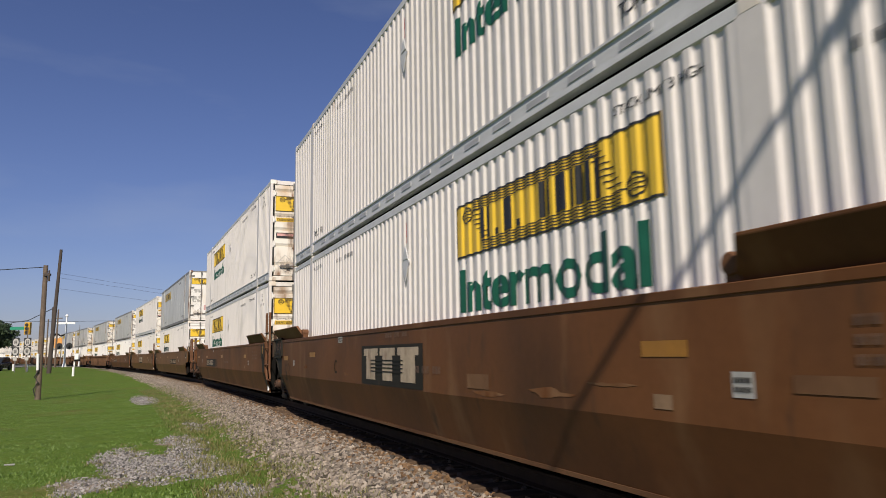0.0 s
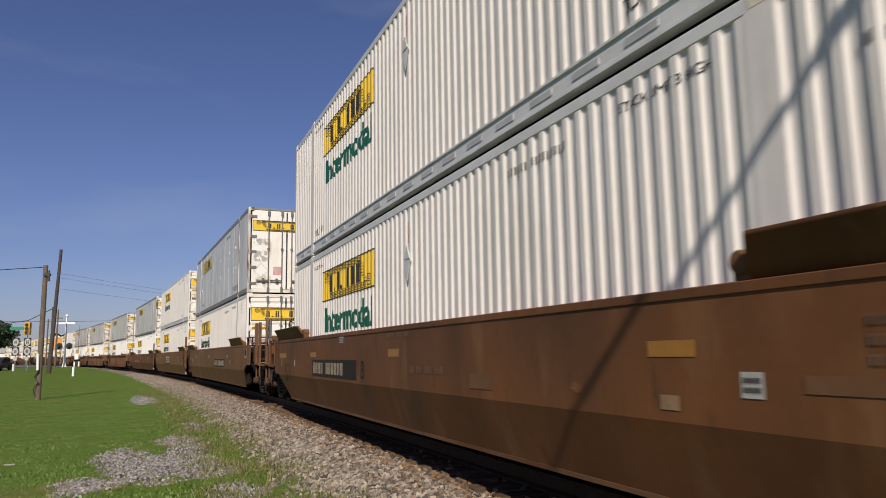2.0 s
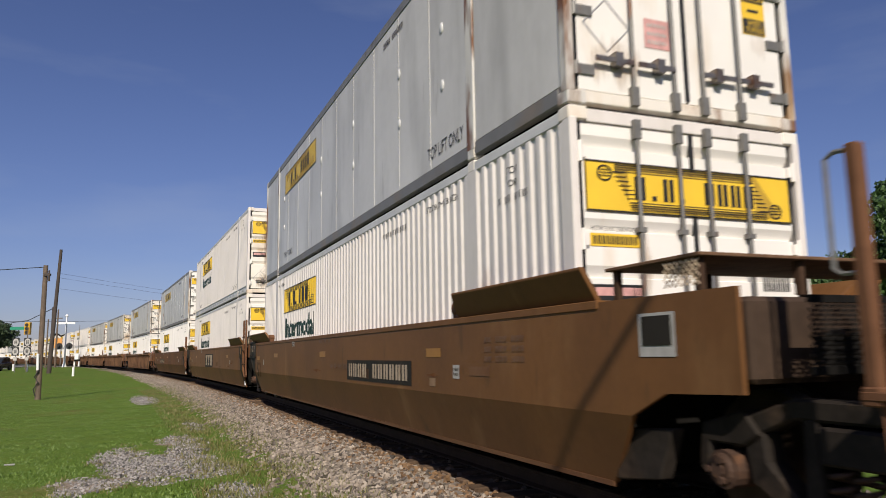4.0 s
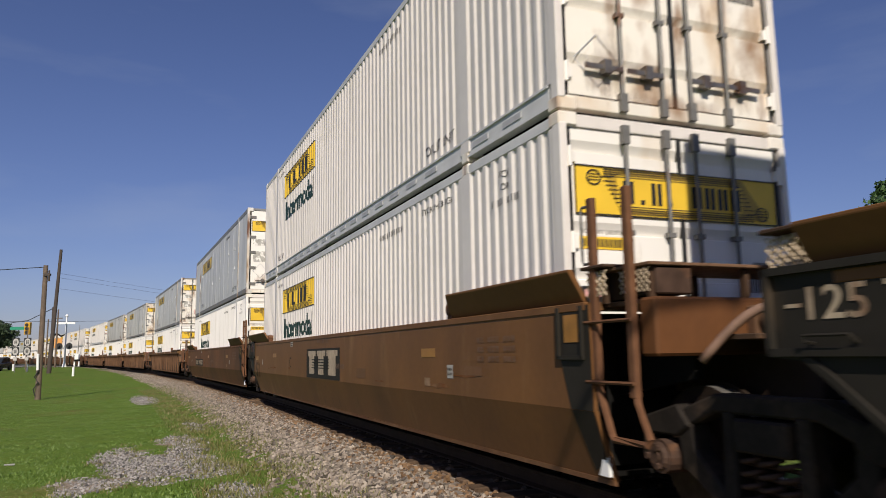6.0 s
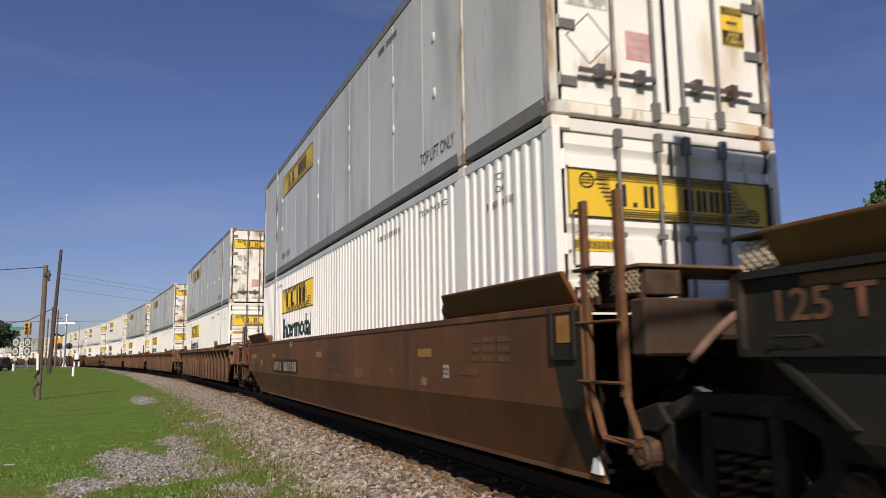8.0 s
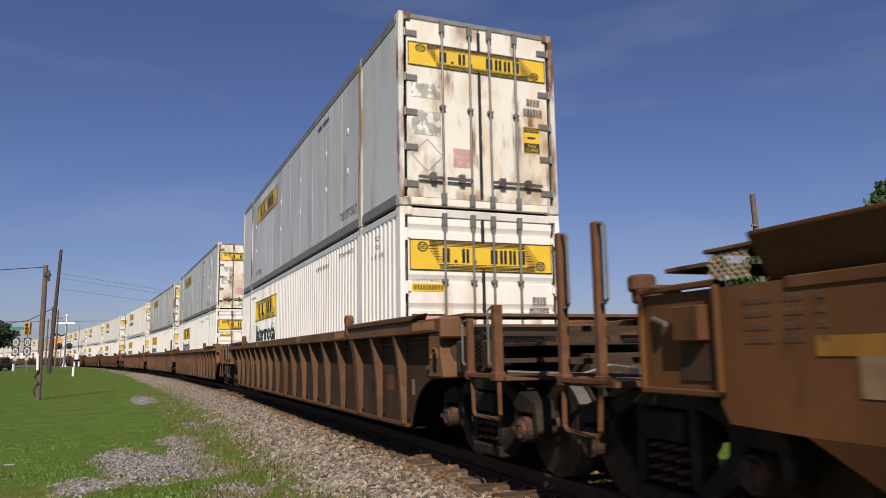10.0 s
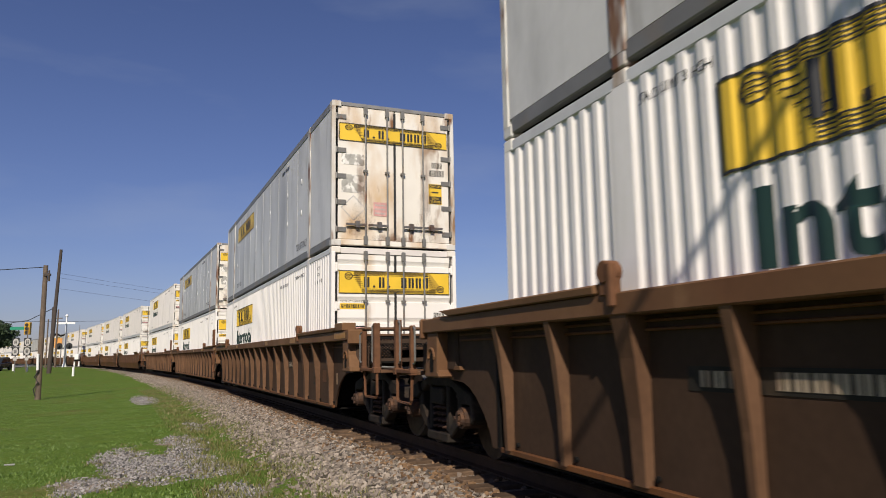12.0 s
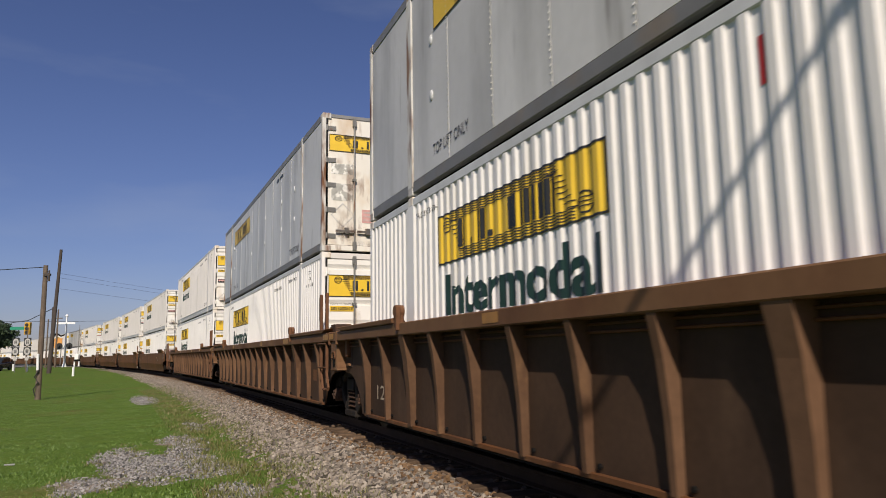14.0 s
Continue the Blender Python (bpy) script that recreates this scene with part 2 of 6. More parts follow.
def run_material(name, colour, density):
    """Rust and dirt that has run down a door: ragged streaks that thin out towards the patch's rim."""
    mat = bpy.data.materials.new(name)
    mat.use_nodes = True
    n, l = mat.node_tree.nodes, mat.node_tree.links
    bsdf = n["Principled BSDF"]
    bsdf.inputs["Base Color"].default_value, bsdf.inputs["Roughness"].default_value = (*colour, 1), 0.7
    tc = n.new("ShaderNodeTexCoord")
    info = n.new("ShaderNodeObjectInfo")
    sep = n.new("ShaderNodeSeparateXYZ")
    l.new(tc.outputs["Generated"], sep.inputs[0])

    def op(kind, a, b):
        m = n.new("ShaderNodeMath")
        m.operation = kind
        for i, v in enumerate((a, b)):
            if isinstance(v, (int, float)):
                m.inputs[i].default_value = v
            else:
                l.new(v, m.inputs[i])
        return m.outputs[0]

    def cloud(scale):
        mp = n.new("ShaderNodeMapping")
        mp.inputs["Scale"].default_value = scale
        l.new(tc.outputs["Object"], mp.inputs["Vector"])
        t = n.new("ShaderNodeTexNoise")
        t.noise_dimensions = "4D"
        t.inputs["Scale"].default_value, t.inputs["Detail"].default_value = 1.0, 6
        l.new(op("MULTIPLY", info.outputs["Random"], 30.0), t.inputs["W"])
        l.new(mp.outputs["Vector"], t.inputs["Vector"])
        return t.outputs["Fac"]

    rim = None
    for axis in ("X", "Z"):
        u = sep.outputs[axis]
        hump = op("MULTIPLY", op("MULTIPLY", u, op("SUBTRACT", 1.0, u)), 4.0)
        rim = hump if rim is None else op("MULTIPLY", rim, hump)
    streak = op("ADD", op("MULTIPLY", cloud((14, 1, 1.2)), 0.6), op("MULTIPLY", cloud((4, 1, 3)), 0.6))
    fac = n.new("ShaderNodeMapRange")
    fac.inputs["From Min"].default_value, fac.inputs["From Max"].default_value = 0.62, 1.15
    fac.inputs["To Max"].default_value = density
    l.new(op("ADD", streak, op("MULTIPLY", op("SUBTRACT", rim, 0.6), 0.5)), fac.inputs["Value"])
    l.new(fac.outputs["Result"], bsdf.inputs["Alpha"])
    return mat


M["rust_run"] = run_material("rust_run", (0.19, 0.085, 0.035), 0.95)
M["tan_run"] = run_material("tan_dirt_run", (0.42, 0.27, 0.14), 0.75)

# ---- the line of the track ----
PSI, CURVE, FAR_CURVE, CURVE_END, OFFSET = 0.36726, 0.00075421, 0.00095939, 94.585, 4.4692
SS = np.arange(-160, 520.01, 0.5)
I0 = 320
_th = np.concatenate([[0], np.cumsum((CURVE / (1 + np.exp((SS[:-1] + 0.25 - CURVE_END) / 12)) + FAR_CURVE) * 0.5)])
_th = _th - _th[I0] + PSI
_tm = (_th[:-1] + _th[1:]) / 2
PX = np.concatenate([[0], np.cumsum(-np.sin(_tm) * 0.5)])
PY = np.concatenate([[0], np.cumsum(np.cos(_tm) * 0.5)])
PX += OFFSET * math.cos(PSI) - PX[I0]
PY += OFFSET * math.sin(PSI) - PY[I0]


def on_track(s, lat=0.0):
    """World x, y at the distance s along the track and lat to its right, and the heading."""
    h = np.interp(s, SS, _th)
    return np.interp(s, SS, PX) + lat * np.cos(h), np.interp(s, SS, PY) + lat * np.sin(h), h


def lat_of(x, y):
    """Signed distance right of the track, and s, for arrays."""
    x, y = np.atleast_1d(x), np.atleast_1d(y)
    best = np.full(x.shape, 1e9)
    at = np.zeros(x.shape, int)
    for i in range(0, len(SS), 8):
        d = (PX[i] - x) ** 2 + (PY[i] - y) ** 2
        m = d < best
        best[m], at[m] = d[m], i
    h = _th[at]
    lat = (x - PX[at]) * np.cos(h) + (y - PY[at]) * np.sin(h)
    s = SS[at] + (x - PX[at]) * -np.sin(h) + (y - PY[at]) * np.cos(h)
    return lat, s


# ---- mesh helpers ----
SMALL = {"banner_bars", "notice_bars", "number_bars", "stencil_bars", "label_bars", "banner_lines", "side_words", "notice_words", "shield_bars", "logo_blocks", "logo_lines", "stencil_words", "stencil_digits", "word"}
FAR = [False]
def bm_box(bm, x0, x1, y0, y1, z0, z1):
    v = [bm.verts.new((x, y, z)) for x in (x0, x1) for y in (y0, y1) for z in (z0, z1)]
    for f in ((0, 1, 3, 2), (4, 6, 7, 5), (0, 4, 5, 1), (2, 3, 7, 6), (0, 2, 6, 4), (1, 5, 7, 3)):
        bm.faces.new([v[i] for i in f])
    return v


def bm_prism(bm, poly, x0, x1, flare=None):
    """A (y, z) outline drawn out from x0 to x1."""
    a = [bm.verts.new((x0, y, z)) for y, z in poly]
    b = [bm.verts.new((x1, y, z)) for y, z in poly]
    bm.faces.new(a)
    bm.faces.new(b[::-1])
    k = len(poly)
    for i in range(k):
        bm.faces.new((a[i], b[i], b[(i + 1) % k], a[(i + 1) % k]))


def bm_sweep(bm, section, y0, y1):
    """An (x, z) section drawn out from y0 to y1."""
    a = [bm.verts.new((x, y0, z)) for x, z in section]
    b = [bm.verts.new((x, y1, z)) for x, z in section]
    bm.faces.new(a)
    bm.faces.new(b[::-1])
    k = len(section)
    for i in range(k):
        bm.faces.new((a[i], b[i], b[(i + 1) % k], a[(i + 1) % k]))


def bm_rod(bm, p, q, r, n=8, r2=None):
    p, q = Vector(p), Vector(q)
    m = Matrix.Translation((p + q) / 2) @ (q - p).to_track_quat("Z", "Y").to_matrix().to_4x4()
    bmesh.ops.create_cone(bm, cap_ends=True, segments=n, radius1=r, radius2=r if r2 is None else r2, depth=(q - p).length, matrix=m)


def bm_pipe(bm, points, r, n=6):
    """One tube through the points."""
    pts = [Vector(p) for p in points]
    rings = []
    for i, p in enumerate(pts):
        d = (pts[min(i + 1, len(pts) - 1)] - pts[max(i - 1, 0)]).normalized()
        m = d.to_track_quat("Z", "Y").to_matrix()
        rings.append([bm.verts.new(p + m @ Vector((math.cos(k / n * math.tau) * r, math.sin(k / n * math.tau) * r, 0))) for k in range(n)])
    for a, b in zip(rings[:-1], rings[1:]):
        off = min(range(n), key=lambda o: (a[0].co - b[o].co).length)
        for k in range(n):
            bm.faces.new((a[k], a[(k + 1) % n], b[(k + 1 + off) % n], b[(k + off) % n]))
    bm.faces.new(rings[0])
    bm.faces.new(rings[-1])


def soften(bm, width=0.008):
    bmesh.ops.recalc_face_normals(bm, faces=bm.faces)
    edges = [e for e in bm.edges if len(e.link_faces) == 2 and e.calc_face_angle(0) > 0.5]
    bmesh.ops.bevel(bm, geom=edges, offset=width, segments=1, affect="EDGES", clamp_overlap=True)


def part(name, bm, mat, parent=None, label="", bevel=0.0, smooth=False, keep=False):
    if bevel:
        soften(bm, bevel)
    elif not keep:
        bmesh.ops.recalc_face_normals(bm, faces=bm.faces)
    me = bpy.data.meshes.new(name)
    bm.to_mesh(me)
    bm.free()
    me.materials.append(M[mat] if isinstance(mat, str) else mat)
    if smooth:
        me.polygons.foreach_set("use_smooth", [True] * len(me.polygons))
    ob = new(name, me)
    ob.parent = parent
    if label:
        tagged(ob, label)
    if name in SMALL:
        tagged(ob, kind="stuff")
    return ob


def thing(name, label, category, group="", kind=""):
    return tagged(new(name), label, category, group, kind)


def raw_mesh(name, verts, faces, mat, kind="", label="", category=""):
    me = bpy.data.meshes.new(name)
    me.from_pydata(np.asarray(verts).tolist(), [], np.asarray(faces).tolist())
    me.materials.append(M[mat])
    return tagged(new(name, me), label, category, "", kind)


def letters(text, width, height, bold=0.0):
    """A bmesh of built-in letters in the x, y plane, from (0, 0) to (width, height)."""
    cu = bpy.data.curves.new("letters", "FONT")
    cu.body, cu.resolution_u, cu.offset = text, 3, bold
    ob = bpy.data.objects.new("letters", cu)
    scene.collection.objects.link(ob)
    dg = bpy.context.evaluated_depsgraph_get()
    me = bpy.data.meshes.new_from_object(ob.evaluated_get(dg))
    bm = bmesh.new()
    bm.from_mesh(me)
    bpy.data.objects.remove(ob)
    bpy.data.meshes.remove(me)
    xs, ys = [v.co.x for v in bm.verts], [v.co.y for v in bm.verts]
    for v in bm.verts:
        v.co = ((v.co.x - min(xs)) / (max(xs) - min(xs)) * width, (v.co.y - min(ys)) / (max(ys) - min(ys)) * height, 0)
    return bm


def bars(text, width, height):
    """Plain upright bars in place of lettering that is left unlettered."""
    bm = bmesh.new()
    w = width / len(text)
    for i, c in enumerate(text):
        if c == " ":
            continue
        if c == ".":
            rects = ((0.3, 0.6, 0, 0.2),)
        else:
            rects = ((0.10, 0.40, 0, 1), (0.54, 0.84, 0, 1))
        for a, b, c0, d in rects:
            bm_quad(bm, (i + a) * w, (i + b) * w, c0 * height, d * height)
    return bm


def bm_quad(bm, x0, x1, y0, y1):
    bm.faces.new([bm.verts.new(p) for p in ((x0, y0, 0), (x1, y0, 0), (x1, y1, 0), (x0, y1, 0))])


def quad(width, height):
    bm = bmesh.new()
    bm_quad(bm, 0, width, 0, height)
    return bm


def on_side(bm, lon, z, x, slant=0.0):
    """Lay a flat piece on a left side: its left end at lon, its foot at z; slant: x shift per metre of height."""
    for v in bm.verts:
        v.co = (x + slant * v.co.y, lon - v.co.x, z + v.co.y)
    return bm


def on_end(bm, lat, z, y):
    for v in bm.verts:
        v.co = (lat + v.co.x, y, z + v.co.y)
    return bm


# ---- containers ----
CL, CW, CH = 16.15, 2.59, 2.896
RIB, DEEP = 0.195, 0.022
POST = 6.1


def rib_profile():
    """Breaks (lon, depth) of the corrugated side between the posts."""
    out = []
    for a, b in ((-CL / 2 + 0.12, -POST - 0.12), (-POST + 0.12, POST - 0.12), (POST + 0.12, CL / 2 - 0.12)):
        n = round((b - a) / RIB)
        p = (b - a) / n
        for i in range(n):
            y = a + i * p
            out += [(y, 0.0), (y + p * 0.34, 0.0), (y + p * 0.50, DEEP), (y + p * 0.86, DEEP)]
        out.append((b, 0.0))
    return out


PROFILE = rib_profile()
PROF_Y = np.array([p[0] for p in PROFILE])
PROF_D = np.array([p[1] for p in PROFILE])


def drape(bm, lon, z, lift=0.004):
    """Lay a flat piece over the corrugated left side, cut at every break."""
    for v in bm.verts:
        v.co = (0, lon - v.co.x, z + v.co.y)
    ys = [v.co.y for v in bm.verts]
    for y in PROF_Y[(PROF_Y > min(ys) + 1e-4) & (PROF_Y < max(ys) - 1e-4)]:
        bmesh.ops.bisect_plane(bm, geom=bm.verts[:] + bm.edges[:] + bm.faces[:], plane_co=(0, y, 0), plane_no=(0, 1, 0), dist=1e-5)
    for v in bm.verts:
        v.co.x = -CW / 2 + np.interp(v.co.y, PROF_Y, PROF_D) - lift
    return bm


def scroll_art(width, height):
    """Thin lines and roll ends of the banner round the bars, as plain shapes."""
    bm = bmesh.new()
    t = height * 0.018
    for k in range(4):
        bm_quad(bm, width * 0.13, width * 0.80, height * (0.93 - 0.045 * k), height * (0.93 - 0.045 * k) + t)
        bm_quad(bm, width * 0.20, width * 0.87, height * (0.06 + 0.045 * k), height * (0.06 + 0.045 * k) + t)
    for k in range(8):
        x0, y0 = width * (0.115 + 0.011 * k), height * (0.78 - 0.085 * k)
        bm_quad(bm, x0, x0 + width * 0.055, y0, y0 + t)
        bm_quad(bm, width - x0 - width * 0.055, width - x0, height - y0, height - y0 + t)
    for cx, cy in ((0.085, 0.76), (0.915, 0.24)):
        n = 14
        for i in range(n):
            pts = []
            for a, r in ((i, 1), (i + 1, 1), (i + 1, 0.84), (i, 0.84)):
                an = a / n * math.tau
                pts.append(bm.verts.new((width * cx + math.cos(an) * width * 0.035 * r, height * cy + math.sin(an) * height * 0.16 * r, 0)))
            bm.faces.new(pts)
        for k in (-0.06, 0.0, 0.06):
            bm_quad(bm, width * (cx - 0.026), width * (cx + 0.026), height * (cy + k), height * (cy + k) + t)
    return bm


def frame_of(bm, width, height, t):
    bm_quad(bm, 0, width, 0, t)
    bm_quad(bm, 0, width, height - t, height)
    bm_quad(bm, 0, t, t, height - t)
    bm_quad(bm, width - t, width, t, height - t)
    return bm


def castings(c, paint):
    if FAR[0]:
        return
    for x in (-1, 1):
        for y in (-CL / 2 + 0.09, -POST, POST, CL / 2 - 0.09):
            for z in (0.06, CH - 0.06):
                bm = bmesh.new()
                bm_box(bm, x * (CW / 2 - 0.09) - 0.095, x * (CW / 2 - 0.09) + 0.095, y - 0.088, y + 0.088, z - 0.062, z + 0.062)
                part("corner_casting", bm, paint, c, bevel=0.012)


def door_end(c, y, hinges, ribbed, paint):
    """Two door leaves with rods, handles and hinges on the end at y that faces back along the train."""
    for sx in (-1, 1):
        bm = bmesh.new()
        x0, x1 = (-1.17, -0.012) if sx < 0 else (0.012, 1.17)
        if ribbed:
            zs, dd = [0.16], [0.0]
            for z in (0.45, 0.98, 1.44, 1.84, 2.56):
                zs += [z - 0.012, z, z + 0.095]
                dd += [0.0, 0.045, 0.0]
            zs.append(2.76)
            dd.append(0.0)
            a = [bm.verts.new((x0, y + d, z)) for z, d in zip(zs, dd)]
            b = [bm.verts.new((x1, y + d, z)) for z, d in zip(zs, dd)]
            for i in range(len(zs) - 1):
                bm.faces.new((a[i], b[i], b[i + 1], a[i + 1]))
            bm_box(bm, x0, x1, y + 0.05, y + 0.08, 0.16, 2.76)
        else:
            bm_box(bm, x0, x1, y, y + 0.06, 0.14, 2.80)
        door = part("door", bm, paint, c)
        for hz in () if FAR[0] else hinges:
            bm = bmesh.new()
            xa = sx * 1.20
            if ribbed:
                bm_box(bm, xa - 0.06, xa + 0.06, y - 0.03, y + 0.03, hz - 0.05, hz + 0.05)
                bm_rod(bm, (xa, y - 0.03, hz - 0.09), (xa, y - 0.03, hz + 0.09), 0.022, 8)
                part("hinge", bm, "door_white", door)
            else:
                bm_box(bm, xa - 0.19 if sx > 0 else xa, xa if sx > 0 else xa + 0.19, y - 0.02, y, hz - 0.045, hz + 0.045)
                bm_rod(bm, (xa, y - 0.02, hz - 0.06), (xa, y - 0.02, hz + 0.06), 0.025, 8)
                part("hinge", bm, "galv", door, "grey steel strap hinge")
    for i, x in enumerate((-0.62, -0.17, 0.16, 0.60)):
        bm = bmesh.new()
        bm_rod(bm, (x, y - 0.045, 0.07), (x, y - 0.045, CH - 0.07), 0.019, 8)
        for z in (0.12, CH - 0.16):
            bm_box(bm, x - 0.035, x + 0.035, y - 0.07, y - 0.01, z - 0.085, z + 0.085)
        for z in (1.5,) if not ribbed else (0.95, 1.85):
            bm_box(bm, x - 0.04, x + 0.04, y - 0.066, y - 0.0, z - 0.022, z + 0.022)
        rod = part("locking_rod", bm, "galv", c, "grey galvanised locking rod")
        if FAR[0]:
            continue
        bm = bmesh.new()
        s = -1 if i in (0, 1) else 1
        zh = 0.42
        bm_box(bm, min(x, x + s * 0.4), max(x, x + s * 0.4), y - 0.075, y - 0.055, zh - 0.022, zh + 0.022)
        bm_box(bm, x + s * 0.17 - 0.04, x + s * 0.17 + 0.04, y - 0.09, y - 0.0, zh - 0.055, zh + 0.07)
        part("door_handle", bm, "steel", rod, "dark steel locking handle")
    for sx in (-1, 1):
        bm = bmesh.new()
        bm_box(bm, sx * 1.185 - 0.008, sx * 1.185 + 0.008, y - 0.012, y + 0.004, 0.16, 2.76)
        part("door_gasket", bm, "ink", c)
    bm = bmesh.new()
    bm_box(bm, -0.024, 0.024, y - 0.008, y + 0.01, 0.16, 2.76)
    part("door_gasket", bm, "ink", c)


def end_decal(c, y, z0, z1, lift):
    w, h = 2.3, z1 - z0
    part("banner", on_end(quad(w, h), -1.15, z0, y - lift), "yellow", c, "yellow banner decal", keep=True)
    bm = bmesh.new()
    v = [bm.verts.new(p) for p in ((w * 0.13, h * 0.95, 0), (w * 0.82, h * 0.95, 0), (w * 0.95, h * 0.1, 0), (w * 0.2, h * 0.08, 0))]
    bm.faces.new(v)
    part("banner_scroll", on_end(bm, -1.15, z0, y - lift - 0.003), "ochre", c, keep=True)
    part("banner_field", on_end(quad(w * 0.62, h * 0.7), -1.15 + w * 0.19, z0 + h * 0.15, y - lift - 0.006), "yellow", c, keep=True)
    part("banner_lines", on_end(scroll_art(w, h), -1.15, z0, y - lift - 0.009), "ink", c, keep=True)
    part("banner_border", on_end(frame_of(bmesh.new(), w, h, 0.012), -1.15, z0, y - lift - 0.009), "ink", c, keep=True)
    part("banner_bars", on_end(bars("0.0. 0000", w * 0.60, h * 0.46), -1.15 + w * 0.21, z0 + h * 0.27, y - lift - 0.012), "ink", c, keep=True)


def end_notices(c, y, caution, z_num, phone):
    if FAR[0]:
        return
    part("number_bars", on_end(bars("0000", 0.24, 0.12), 0.80, z_num + 0.17, y - 0.006), "ink", c, keep=True)
    part("number_bars", on_end(bars("226174", 0.34, 0.13), 0.74, z_num, y - 0.006), "ink", c, keep=True)
    if phone:
        part("notice", on_end(quad(0.50, 0.11), -1.12, 1.70, y - 0.006), "yellow", c, keep=True)
        part("notice_bars", on_end(bars("1877877221", 0.46, 0.07), -1.10, 1.72, y - 0.010), "ink", c, keep=True)
        part("notice_words", on_end(letters("HOW'S MY DRIVING?", 0.47, 0.045), -1.11, 1.83, y - 0.008), "ink", c, keep=True)
        part("notice_panel", on_end(quad(0.52, 0.16), -1.12, 1.22, y - 0.006), "ink", c, "dark sticker panel", keep=True)
        part("notice_panel", on_end(quad(0.46, 0.07), -1.09, 1.285, y - 0.010), "pale_red", c, keep=True)
    if caution:
        part("notice", on_end(quad(0.29, 0.42), 0.73, caution, y - 0.006), "yellow", c, "yellow and black warning notice", keep=True)
        part("notice_panel", on_end(quad(0.27, 0.15), 0.74, caution + 0.01, y - 0.009), "ink", c, keep=True)
        part("notice_panel", on_end(quad(0.27, 0.08), 0.74, caution + 0.33, y - 0.009), "ink", c, keep=True)
        part("notice_words", on_end(letters("WIDE", 0.16, 0.05), 0.795, caution + 0.09, y - 0.012), "yellow", c, keep=True)
        part("notice_words", on_end(letters("TURNS", 0.22, 0.05), 0.765, caution + 0.025, y - 0.012), "yellow", c, keep=True)
        part("notice_words", on_end(letters("CAUTION", 0.24, 0.05), 0.755, caution + 0.345, y - 0.012), "yellow", c, keep=True)
        part("notice_figure", on_end(quad(0.14, 0.03), 0.80, caution + 0.23, y - 0.009), "ink", c, keep=True)
        part("notice", on_end(quad(0.28, 0.28), -0.45, 0.62, y - 0.006), "pale_red", c, "pink and white notice", keep=True)
        for k in range(3):
            part("notice_bars", on_end(bars("WABASH", 0.22, 0.035), -0.42, 0.66 + 0.08 * k, y - 0.009), "paper", c, keep=True)
    d = 0.25
    bm = bmesh.new()
    cx, cz = -0.86, 0.76 if not phone else 0.5
    o = [(cx, cz + d), (cx + d, cz), (cx, cz - d), (cx - d, cz)]
    i = [(cx, cz + d * 0.94), (cx + d * 0.94, cz), (cx, cz - d * 0.94), (cx - d * 0.94, cz)]
    for k in range(4):
        bm.faces.new([bm.verts.new((p[0], y - 0.009, p[1])) for p in (o[k], o[(k + 1) % 4], i[(k + 1) % 4], i[k])])
    part("placard_holder", bm, "pocket", c, "thin diamond placard frame", keep=True)


def door_stains(c, y, rows):
    """Rust and dirt runs on the door end."""
    for x, z, w, h, mat in rows:
        part("stain", on_end(quad(w, h), x, z, y), mat, c, "brown rust and dirt run", keep=True)


WORN = ((-1.2, 0.0, 0.95, 1.05, "tan_run"), (-1.15, 0.0, 0.75, 0.75, "rust_run"), (-0.86, 0.25, 0.34, 2.3, "rust_run"), (0.42, 0.1, 0.42, 2.2, "rust_run"), (0.25, 0.0, 0.95, 0.85, "tan_run"), (-1.2, -0.05, 2.4, 0.42, "rust_run"))
LIGHTLY = ((-1.18, 0.05, 0.8, 0.8, "tan_run"), (0.7, 0.5, 0.35, 1.1, "tan_run"), (-0.72, 0.9, 0.3, 1.2, "tan_run"))


